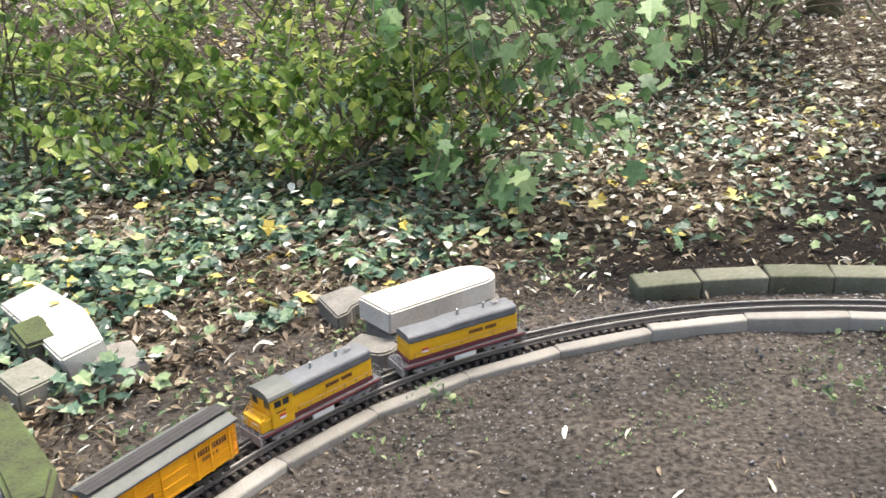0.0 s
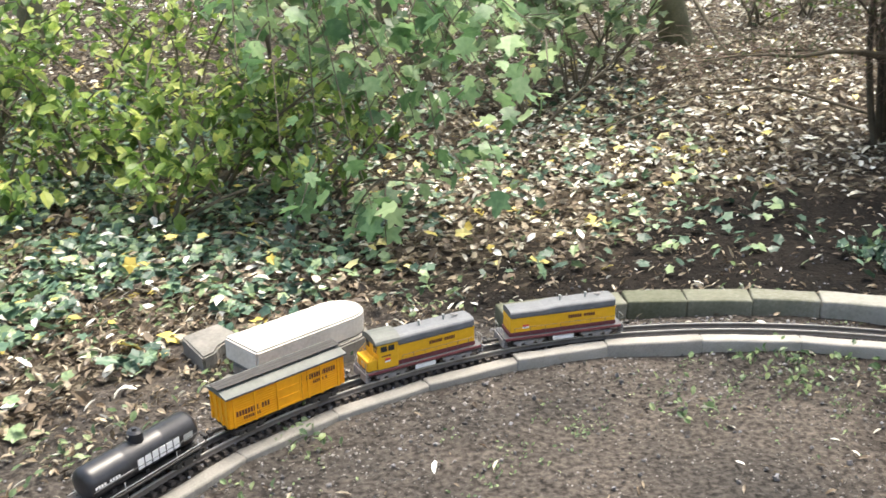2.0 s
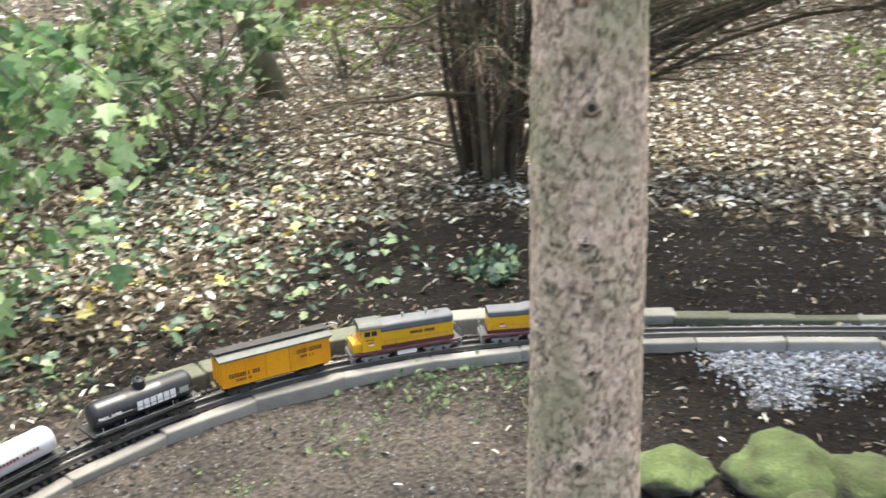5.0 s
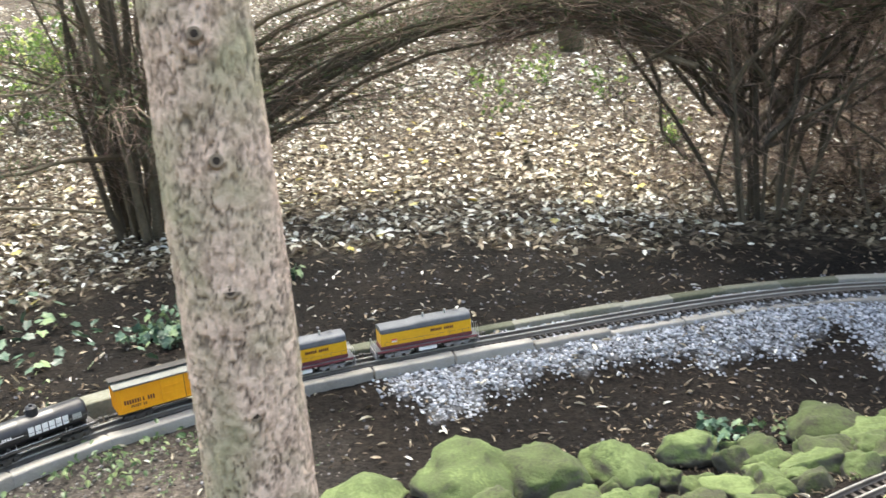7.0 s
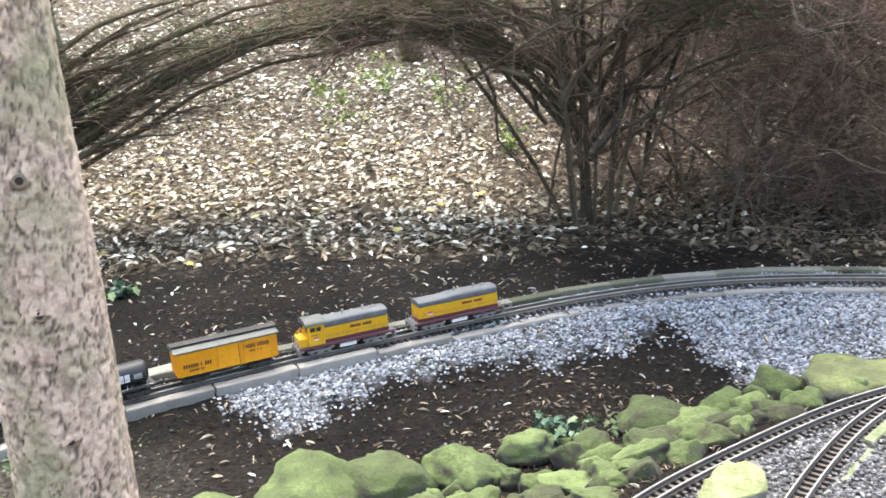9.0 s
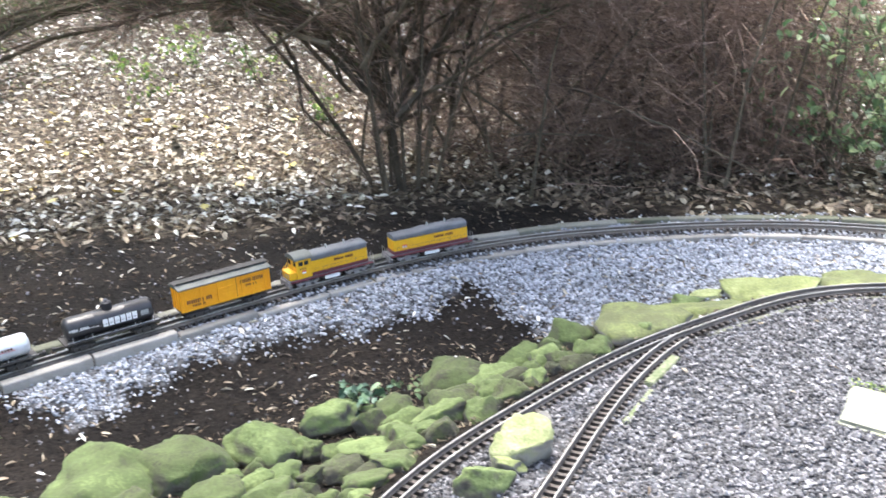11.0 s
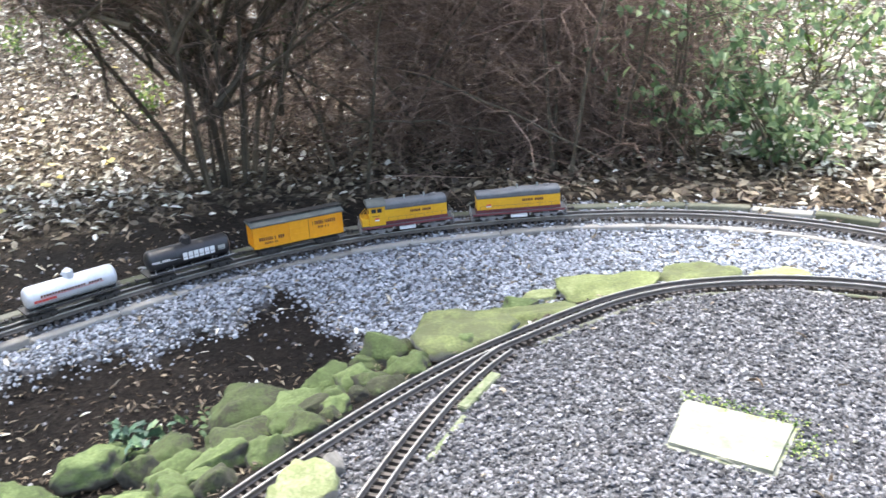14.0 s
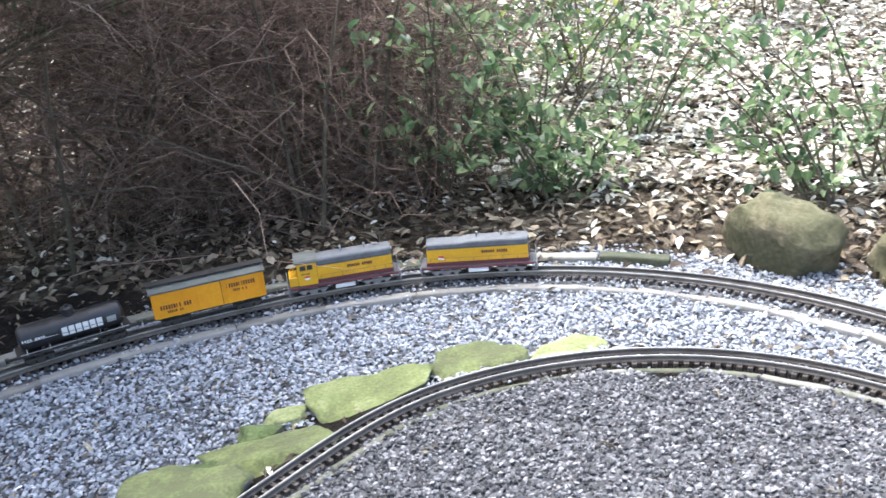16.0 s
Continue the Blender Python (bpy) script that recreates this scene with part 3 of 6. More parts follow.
# ---- railway lines ----
def rail_mesh(curve, s0, s1, offset, z):
    """A flat-bottomed rail along a line."""
    sec = [(-0.0032, -0.018), (0.0032, -0.018), (0.0032, -0.016), (0.001, -0.013), (0.001, -0.006), (0.0022, -0.004), (0.0022, 0.0), (-0.0022, 0.0), (-0.0022, -0.004), (-0.001, -0.006), (-0.001, -0.013), (-0.0032, -0.016)]
    bm, last = bmesh.new(), None
    for s in np.arange(s0, s1, 0.04):
        p, d, n = along(curve, s)
        ring = [bm.verts.new((*(p + n * (offset + y)), z + h)) for y, h in sec]
        if last:
            for i in range(len(sec)):
                fc = bm.faces.new((last[i], last[(i + 1) % len(sec)], ring[(i + 1) % len(sec)], ring[i]))
                fc.material_index = 0 if i in (5, 6, 7) else 1
        last = ring
    bmesh.ops.recalc_face_normals(bm, faces=bm.faces)
    return bm


def sleeper_mesh(length):
    bm = bmesh.new()
    box(bm, -0.0065, 0.0065, -length / 2, length / 2, -0.012, 0.0, 0.0012)
    for y in (-0.029, -0.016, 0.016, 0.029):
        box(bm, -0.003, 0.003, y - 0.003, y + 0.003, 0.0, 0.003)
    me = bpy.data.meshes.new("sleeper")
    bm.to_mesh(me)
    bm.free()
    me.materials.append(M_TIE)
    return me


def railway(name, label, curve, s0, s1, z, near, pitch=0.029):
    track = thing(name, label, "railway track")
    for side in (-0.0225, 0.0225):
        part("rail", rail_mesh(curve, s0, s1, side, z), M_BRASS, track, "tarnished metal rail worn bright on top").data.materials.append(M_RUST)
    me, far, n = sleeper_mesh(0.082), [], 0
    for s in np.arange(s0, s1, pitch):
        p, d, _ = along(curve, s)
        m = pose(p[0], p[1], z - 0.018, 0, 0, math.degrees(math.atan2(d[1], d[0])) + RNG.normal(0, 0.6))
        if near[0] < s < near[1] and n < 300:
            ob = new("sleeper", me)
            ob.parent, ob.matrix_basis = track, m
            n += 1
        else:
            far.append(m)
    if far:
        v, f = [], []
        base = np.array([x.co[:] for x in me.vertices])
        faces = [tuple(q.vertices) for q in me.polygons]
        for m in far:
            mm = np.array(m)
            k = len(v)
            v += (base @ mm[:3, :3].T + mm[:3, 3]).tolist()
            f += [tuple(i + k for i in q) for q in faces]
        rest = bpy.data.meshes.new("sleeper_run")
        rest.from_pydata(v, [], f)
        rest.materials.append(M_TIE)
        ob = tagged(new("sleeper_run", rest), kind="stuff")
        ob.parent = track
    return track


railway("outer_railway_track", "narrow model railway track on dark sleepers beside kerb", C_OUT, 0.6, len(C_OUT) * 0.01 - 0.1, RAIL_Z, (3.7, 12.4))
railway("inner_railway_track", "curved model railway track on dark sleepers over gravel", C_IN, 0.0, len(C_IN) * 0.01 - 0.1, RAIL_Z2, (0, 20))
railway("siding_railway_track", "diverging model railway siding joining the inner track", C_BR, 0.0, len(C_BR) * 0.01 - 0.22, RAIL_Z2 + 0.001, (0, 20))


# ---- kerb stones and setts ----
def rough_block(x, y, z, bevel, jitter, seed, cuts=2):
    """A worn block with its base at zero, edges rounded and faces uneven."""
    bm = bmesh.new()
    bmesh.ops.create_cube(bm, size=1.0, matrix=Matrix.LocRotScale((0, 0, z / 2), None, (x, y, z)))
    bmesh.ops.bevel(bm, geom=list(bm.edges), offset=bevel, segments=2, affect="EDGES", profile=0.6)
    if cuts:
        bmesh.ops.subdivide_edges(bm, edges=[e for e in bm.edges if e.calc_length() > min(x, y, z) * 0.6], cuts=cuts, use_grid_fill=True)
    for v in bm.verts:
        v.co += jitter * noise.noise_vector(v.co * 14 + Vector((seed * 7.1, seed * 3.3, 0)))
    return bm


def kerb(s, length, curve, offset, size, z, material, name, label, cat, group, seed, lean=0.0, yaw=0.0):
    p, d, n = along(curve, s)
    q = p + n * offset
    ob = part(name, rough_block(length, size[0], size[1], 0.007, 0.003, seed), material, None, "", True)
    ob.matrix_basis = pose(q[0], q[1], z, lean, 0, math.degrees(math.atan2(d[1], d[0])) + yaw)
    return tagged(ob, label, cat, group)


r = random.Random(3)
s, i = 2.1, 0
while s < len(C_OUT) * 0.01 - 0.6:
    length = 0.321 + r.uniform(-0.008, 0.008)
    drop = -0.028 * float(step_up(np.array([s]), 7.0, 8.0)[0]) - 0.022 * float(1 - step_up(np.array([s]), 4.1, 5.2)[0])
    kerb(s + length / 2 - 0.105, length - 0.008, C_OUT, -0.071, (0.048, 0.095), -0.043 + drop + r.uniform(-0.002, 0.002), M_KERB, "kerb_stone", "pale grey concrete kerb stone edging the outer track", "kerb stone", "kerb stones along the track", i, 0, r.uniform(-0.7, 0.7))
    s += length
    i += 1
s = 4.93
while s < 11.05:
    tall = s < 6.9
    length = (0.205 if tall else 0.235) + r.uniform(-0.012, 0.012)
    k = float(step_up(np.array([s]), 6.0, 7.2)[0])
    k2 = float(step_up(np.array([s]), 8.4, 9.6)[0])
    far = 0.25 - 0.085 * k + 0.06 * k2
    kerb(s + length / 2, length * 1.09, C_OUT, far, (0.105 - 0.052 * k, 0.12), -0.056 - 0.024 * k - 0.018 * k2 + r.uniform(-0.004, 0.004), M_SETT, "stone_sett", "weathered mossy stone sett in a row behind the track", "stone", "setts behind the track", i, r.uniform(-3, 3), r.uniform(-2, 2))
    s += length
    i += 1


# ---- rocks ----
def rock(name, x, y, w, h, material, label, cat, group, seed, deep=0.8, sink=0.35, flat=0.30, base=None, top=9.0):
    """A worn rock: a rounded lump, its top flattened, part of it sunk in the ground."""
    bm = bmesh.new()
    bmesh.ops.create_icosphere(bm, subdivisions=4, radius=0.5)
    o = Vector((seed * 5.3, seed * 2.7, seed * 9.1))
    for v in bm.verts:
        c = v.co.copy()
        v.co *= 1 + 0.32 * noise.noise(c * 2.2 + o) + 0.14 * noise.noise(c * 5 + o) + 0.05 * noise.noise(c * 13 + o)
        for k in range(9):
            a = noise.noise_vector(o + Vector((k * 3.1, 0.7, 0))).normalized()
            t = v.co.dot(a) - flat
            if t > 0:
                v.co -= a * t * 0.85
        if v.co.z > top:
            v.co.z = top + (v.co.z - top) * 0.15
    for v in bm.verts:
        c = v.co.copy()
        v.co += v.normal * (0.045 * noise.fractal(c * 5 + o, 1.0, 2.0, 5) + 0.03 * abs(noise.noise(c * 9 + o)) - 0.012 * max(0, 0.12 - abs(noise.noise(c * 2.6 + o * 1.7))) / 0.12)
    bmesh.ops.transform(bm, matrix=Matrix.Diagonal((w * 1.24, w * deep * 1.24, h * 1.24, 1)), verts=bm.verts)
    ob = part(name, bm, material, None, "", True)
    z = float(height([(x, y)])[0]) if base is None else base
    yaw = math.degrees(math.atan2(y + 0.45, x - 0.5)) + 90
    ob.matrix_basis = pose(x, y, z + h * (0.5 - sink), random.uniform(-8, 8), random.uniform(-8, 8), yaw + random.uniform(-14, 14))
    return tagged(ob, label, cat, group)


ROCKS_A = [(2.07, 1.37, .29, .20), (2.23, 1.20, .29, .16), (2.42, 1.06, .22, .15), (2.09, 1.02, .19, .11), (2.63, .96, .20, .11), (2.63, .82, .11, .10), (2.76, .81, .14, .08), (2.67, .72, .14, .09),
           (2.45, .84, .12, .09), (2.46, .72, .16, .09), (2.54, .66, .11, .09), (2.30, .83, .12, .09), (2.30, .95, .13, .08), (2.32, .74, .12, .09), (2.37, .61, .16, .08), (2.26, .64, .12, .07),
           (2.16, .88, .13, .10), (2.11, .79, .12, .08), (1.80, 1.54, .25, .13), (1.97, 1.18, .15, .09), (1.95, .98, .13, .08), (1.95, .82, .12, .08)]
ROCKS_B = [(3.02, .67, .26, .14), (3.00, .54, .19, .09), (2.86, .60, .20, .08), (2.77, .59, .19, .08), (2.87, .49, .13, .08), (2.83, .41, .16, .10), (2.68, .57, .17, .11), (2.67, .47, .11, .09),
           (2.55, .54, .11, .09), (2.97, .39, .11, .09), (3.19, .50, .16, .10), (3.14, .38, .14, .11), (3.08, .28, .12, .08), (3.18, .23, .11, .08), (3.36, .36, .17, .16), (3.24, .27, .10, .07),
           (3.62, .15, .17, .08), (3.82, .01, .14, .06)]
ROCKS_C = [(3.42, .14, .34, .17), (3.70, -.05, .36, .125), (3.94, -.28, .36, .11), (4.10, -.60, .31, .135), (4.12, -.86, .20, .085), (3.66, .15, .17, .08), (3.90, -.06, .14, .075)]
for k, row in enumerate(ROCKS_A + ROCKS_B):
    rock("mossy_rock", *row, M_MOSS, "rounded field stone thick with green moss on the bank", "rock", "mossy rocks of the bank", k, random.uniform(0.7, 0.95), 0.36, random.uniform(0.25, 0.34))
rr = random.Random(31)
k = 0
while k < 46:
    s_at = rr.uniform(0.62, 2.35)
    q, _, nrm = along(C_IN, s_at)
    q = q + nrm * rr.uniform(0.09, 0.62 if s_at < 1.3 else 0.34)
    if all(math.hypot(q[0] - a[0], q[1] - a[1]) > a[2] * 0.42 for a in ROCKS_A + ROCKS_B):
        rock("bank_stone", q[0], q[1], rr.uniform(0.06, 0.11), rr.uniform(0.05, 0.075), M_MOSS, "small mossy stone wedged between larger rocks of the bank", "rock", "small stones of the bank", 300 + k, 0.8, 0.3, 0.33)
        k += 1
for k, row in enumerate(ROCKS_C):
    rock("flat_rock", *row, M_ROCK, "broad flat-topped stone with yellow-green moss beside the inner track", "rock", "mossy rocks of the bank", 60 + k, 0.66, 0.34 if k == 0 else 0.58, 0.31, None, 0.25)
rock("pale_rock", 2.43, .28, .175, .155, M_LICHEN, "pale lichen-covered rock standing between the two tracks", "rock", "", 75, 0.8, 0.3, 0.22)
rock("grey_rock", 2.60, .25, .07, .08, M_DSLAB, "small smooth grey rock beside the siding", "rock", "", 72)
rock("small_rock", 2.27, .32, .13, .10, M_MOSS, "small mossy rock between the two tracks", "rock", "", 73)
rock("small_rock", 2.37, .285, .08, .07, M_ROCK, "small blue-grey rock between the two tracks", "rock", "", 74)
rock("boulder", 4.66, -1.68, .34, .50, M_BOULDER, "large brown boulder with mossy shoulders beside the outer track", "boulder", "boulders by the track", 80, 0.85, 0.28, 0.27, None, 0.18)
rock("boulder", 4.40, -2.09, .50, .40, M_BOULDER, "large tan boulder at the edge of the path", "boulder", "boulders by the track", 83, 0.7, 0.28, 0.26)


# ---- slabs and rubble ----
def slab(name, outline, z0, z1, material, label, cat="slab", tilt=(0, 0), bevel=0.006, jitter=0.003):
    """A slab of an outline in plan; it stands at its middle."""
    c = np.mean(outline, 0)
    bm = bmesh.new()
    up, lo = ([bm.verts.new((x - c[0], y - c[1], z)) for x, y in outline] for z in (z1 - z0, 0.0))
    bm.faces.new(up), bm.faces.new(lo[::-1])
    for k in range(len(up)):
        bm.faces.new((lo[k], lo[(k + 1) % len(lo)], up[(k + 1) % len(up)], up[k]))
    bmesh.ops.recalc_face_normals(bm, faces=bm.faces)
    bmesh.ops.bevel(bm, geom=[e for e in bm.edges], offset=bevel, segments=2, affect="EDGES")
    for v in bm.verts:
        v.co += jitter * noise.noise_vector(v.co * 9 + Vector((c[0] * 3, c[1] * 5, 0)))
    ob = part(name, bm, material)
    ob.matrix_basis = pose(c[0], c[1], z0, tilt[0], tilt[1], 0)
    return tagged(ob, label, cat)


def round_ended(a, b, w, square_start=True, n=9):
    """Outline of a plank from a to b with a half-round end."""
    a, b = np.array(a), np.array(b)
    d = (b - a) / np.hypot(*(b - a))
    m = np.array([-d[1], d[0]])
    pts = [a - m * w / 2]
    c = b - d * w / 2
    pts += [c + (d * math.sin(t) - m * math.cos(t)) * w / 2 for t in np.linspace(0, math.pi, n)]
    pts += [a + m * w / 2]
    return pts


slab("lower_slab", round_ended((-.185, 2.435), (.165, 2.735), .165), -0.02, 0.062, M_DSLAB, "grey round-ended stone slab lying beside the track", "stone slab")
slab("upper_slab", round_ended((-.20, 2.44), (.15, 2.755), .17), 0.062, 0.135, M_PALE, "bleached round-ended stone slab stacked on another", "stone slab", (-1.5, 1.0), 0.006)
slab("concave_block", [(-.42, 2.68), (-.31, 2.755), (-.23, 2.67), (-.235, 2.635), (-.265, 2.625), (-.285, 2.60), (-.29, 2.565), (-.325, 2.53)], -0.01, 0.075, M_DSLAB, "grey concrete block with a scooped edge", "concrete block", (3, -2))
slab("rounded_block", round_ended((-.265, 2.40), (-.125, 2.33), .105), -0.01, 0.055, M_DSLAB, "small dark round-ended stone block", "stone block")
slab("broken_slab", [(-1.47, 2.62), (-1.38, 2.76), (-1.15, 2.55), (-1.0, 2.34), (-1.09, 2.23), (-1.25, 2.40)], 0.0, 0.10, M_PALE, "bleached broken stone slab leaning among ivy", "stone slab", (6, -5), 0.008, 0.012)
slab("brown_brick", [(-1.28, 2.17), (-1.2, 2.28), (-1.08, 2.19), (-1.16, 2.07)], -0.01, 0.065, M_SETT, "worn brown brick half sunk in leaves", "brick", (2, 3), 0.006, 0.006)
slab("dark_slab", [(-1.07, 2.36), (-.97, 2.43), (-.86, 2.27), (-.97, 2.17)], -0.01, 0.05, M_DSLAB, "dark damp stone slab with a chipped edge", "stone slab", (-2, 2), 0.005, 0.006)
slab("mossy_block", [(-1.36, 2.42), (-1.29, 2.50), (-1.18, 2.38), (-1.25, 2.30)], -0.02, 0.10, M_MOSS, "mossy stone block propping a broken slab", "stone block", (4, 6), 0.01, 0.01)
slab("mossy_kerb", [(-1.25, 1.98), (-1.17, 2.03), (-.88, 1.70), (-.84, 1.58), (-.92, 1.55), (-1.02, 1.68)], -0.02, 0.08, M_MOSS, "rough mossy edging stone by the outer curve", "edging stone", (0, 0), 0.012, 0.014)
slab("pale_stone", [(-1.14, 1.78), (-1.05, 1.78), (-.97, 1.66), (-1.05, 1.60), (-1.14, 1.66)], -0.01, 0.06, M_PALE, "pale chipped stone next to a mossy edging stone", "stone", (2, 2), 0.01, 0.012)
PAVER = [(3.095, -.567), (3.005, -.85), (2.755, -.777), (2.852, -.517)]
slab("paver", PAVER, 0.03, 0.062, M_SLABMOSS, "square concrete paver green with algae set in gravel", "paver", (0, 0), 0.010, 0.008)
slab("edging_strip", [(2.95, .026), (3.155, -.026), (3.145, -.058), (2.94, -.006)], 0.04, 0.07, M_PAVER, "narrow algae-covered edging strip beside the siding", "edging strip", (0, 0), 0.003, 0.002)
slab("edging_strip", [(2.70, .045), (2.92, .005), (2.915, -.012), (2.695, .027)], 0.035, 0.062, M_PAVER, "narrow mossy edging strip beside the siding", "edging strip", (0, 0), 0.003, 0.002)
for k, s in enumerate(np.arange(2.35, 4.6, 0.19)):
    kerb(s, 0.18, C_IN, -0.062, (0.022, 0.05), 0.006, M_SETT, "track_edging", "thin mossy concrete edging under the inner track", "edging", "edging of the inner track", 200 + k)


# ---- rolling stock ----
def truck(parent, x, wheel_mat, frame_mat, wheelbase=0.07, detail=True):
    """A bogie: side frames, bolster, axle boxes and four wheels."""
    t = part("truck", boxed(x - 0.012, x + 0.012, -0.03, 0.03, 0.012, 0.03, bevel=0.002), frame_mat, parent)
    t.data.transform(Matrix.Translation((-x, 0, 0)))
    t.location = (x, 0, 0)
    for y in (-0.036, 0.036):
        bm = boxed(-wheelbase / 2 - 0.016, wheelbase / 2 + 0.016, y - 0.003, y + 0.003, 0.016, 0.026, bevel=0.0015)
        box(bm, -0.014, 0.014, y - 0.005, y + 0.005, 0.006, 0.022, 0.0015)
        for ax in (-wheelbase / 2, wheelbase / 2):
            box(bm, ax - 0.008, ax + 0.008, y - 0.006, y + 0.006, 0.009, 0.023, 0.002)
        part("side_frame", bm, frame_mat, t)
    for ax in (-wheelbase / 2, wheelbase / 2):
        for y in (-0.0225, 0.0225):
            bm = rod(bmesh.new(), (ax, y - 0.003, 0.0155), (ax, y + 0.003, 0.0155), 0.0155, 16)
            rod(bm, (ax, y - math.copysign(0.004, y), 0.0155), (ax, y - math.copysign(0.0025, y), 0.0155), 0.018, 16)
            part("wheel", bm, wheel_mat, t)
    return t


def coupler(parent, x, sign, mat=None):
    bm = boxed(min(x, x + sign * 0.038), max(x, x + sign * 0.038), -0.004, 0.004, 0.02, 0.028, bevel=0.001)
    box(bm, x + sign * 0.034 - 0.006, x + sign * 0.034 + 0.006, -0.009, 0.009, 0.018, 0.031, 0.002)
    part("coupler", bm, mat or M_IRON, parent)


def bars(name, parent, x0, x1, y, z0, z1, n, mat, seed, gap=0.3, label=""):
    """A row of plain upright bars in place of lettering, on a side facing y."""
    rr = random.Random(seed)
    bm = bmesh.new()
    w = (x1 - x0) / n
    for k in range(n):
        if rr.random() < 0.06:
            continue
        a = x0 + k * w
        box(bm, a, a + w * (1 - gap), min(y, y + math.copysign(0.0008, y)), max(y, y + math.copysign(0.0008, y)), z0, z1)
    return part(name, bm, mat, parent, label)


HOOD = [(-0.038, 0.0), (-0.038, 0.078), (-0.035, 0.086), (-0.028, 0.0915), (-0.015, 0.094), (0.015, 0.094), (0.028, 0.0915), (0.035, 0.086), (0.038, 0.078), (0.038, 0.0)]


def locomotive(cab):
    """A switcher: deck on two trucks, a long hood, and a cab (or, without one, a lowered end)."""
    name = "switcher_locomotive" if cab else "booster_locomotive"
    lab = "yellow model diesel switcher with grey roof and rear cab" if cab else "yellow model diesel booster unit without cab, grey roof"
    L = thing(name, lab, "model locomotive", "locomotives of the train")
    part("deck", boxed(-0.198, 0.198, -0.045, 0.045, 0.040, 0.047, bevel=0.0015), M_DGREY, L, "dark grey walkway deck")
    for y in (-0.0455, 0.0455):
        part("sill", boxed(-0.192, 0.192, y - 0.002, y + 0.002, 0.036, 0.0455, bevel=0.001), M_RED, L, "maroon sill")
    part("skirt", boxed(-0.178, 0.176, -0.0385, 0.0385, 0.0475, 0.062, bevel=0.001), M_RED, L, "maroon lower band")
    x0, x1 = (-0.092, 0.174) if cab else (-0.174, 0.174)
    body = bmesh.new()
    box(body, x0, x1, -0.038, 0.038, 0.0622, 0.121, 0.002)
    hood = part("hood", body, M_YELLOW, L)
    if cab:
        st = [(x0, 1, .93, 0), (x0 + 0.03, 1, .97, 0), (x0 + 0.045, 1, 1, 0), (x1 - .012, 1, 1, 0), (x1, 0.93, 0.97, 0)]
    else:
        st = [(x0, 0.98, .80, 0), (-0.06, 0.98, .80, 0), (-0.03, 0.98, 1, 0), (x1 - .012, 0.98, 1, 0), (x1, 0.92, 0.97, 0)]
    roof = [(y * 1.02, z - 0.05) for y, z in HOOD]
    roof = [(y, max(z, 0.0)) for y, z in roof]
    part("hood_roof", profile_x(roof, [(x, w, h * 0.72, 0.1212 - (0.0 if h > 0.9 else 0.0)) for x, w, h, _ in st]), M_GREY, L, "grey curved roof")
    for y in (-0.0388, 0.0388):
        part("roof_edge", boxed(x0 + 0.004, x1 - 0.006, y - 0.0006, y + 0.0006, 0.1195, 0.1255), M_DGREY, L)
        bars("lettering", L, 0.015, 0.105, y + math.copysign(0.0001, y), 0.095, 0.1065, 12, M_INK, 5, 0.25)
        # louvres and door seams
        for x in np.arange(x0 + 0.02, x1 - 0.01, 0.021):
            part("door_seam", boxed(x - 0.0006, x + 0.0006, min(y, y * 1.01), max(y, y * 1.01), 0.064, 0.094), M_YELLOW, hood)
        # handrail
        bm = bmesh.new()
        hy = y + math.copysign(0.0065, y)
        a, b = (x0 + 0.012, x1 + 0.012)
        rod(bm, (a, hy, 0.083), (b, hy, 0.083), 0.0006, 5)
        for x in np.linspace(a, b, 8):
            rod(bm, (x, hy, 0.046), (x, hy, 0.083), 0.0006, 5)
        part("handrail", bm, M_DGREY, L)
        part("battery_box", boxed(-0.035, 0.035, y - 0.004, y + 0.004, 0.014, 0.032, bevel=0.003), M_WHITE, L, "pale air tank under the sill")
    part("fuel_tank", boxed(-0.045, 0.045, -0.030, 0.030, 0.010, 0.040, bevel=0.004), M_IRON, L)
    for x in (0.0, 0.085):
        bm = rod(bmesh.new(), (x, 0, 0.148), (x, 0, 0.172), 0.0035, 10, 0.0045)
        part("exhaust_stack", bm, M_LGREY, L)
    bm = bmesh.new()
    rod(bm, (0.122, 0.004, 0.150), (0.122, 0.004, 0.161), 0.0015, 6)
    for y in (-0.004, 0.004):
        rod(bm, (0.112, y, 0.161), (0.134, y, 0.161), 0.0014, 6, 0.003)
    part("horn", bm, M_TRUCK, L)
    lamp = part("headlamp", rod(bmesh.new(), (0.172, 0, 0.132), (0.179, 0, 0.132), 0.009, 12), M_DGREY, L)
    part("lens", rod(bmesh.new(), (0.179, 0, 0.132), (0.1805, 0, 0.132), 0.006, 12), M_HEAD, lamp)
    part("radiator_grille", boxed(0.1742, 0.1762, -0.028, 0.028, 0.07, 0.118, bevel=0.0005), M_DGREY, L)
    for x, sg in ((0.199, 1), (-0.199, -1)):
        coupler(L, x, sg)
        part("pilot", boxed(x - 0.003, x + 0.003, -0.045, 0.045, 0.012, 0.042, bevel=0.001), M_TRUCK, L)
        for y in (-0.04, 0.04):
            bm = bmesh.new()
            for k in range(3):
                box(bm, x - sg * 0.006 - 0.008, x - sg * 0.006 + 0.008, y - 0.006, y + 0.006, 0.012 + 0.011 * k, 0.0135 + 0.011 * k)
            part("step", bm, M_TRUCK, L)
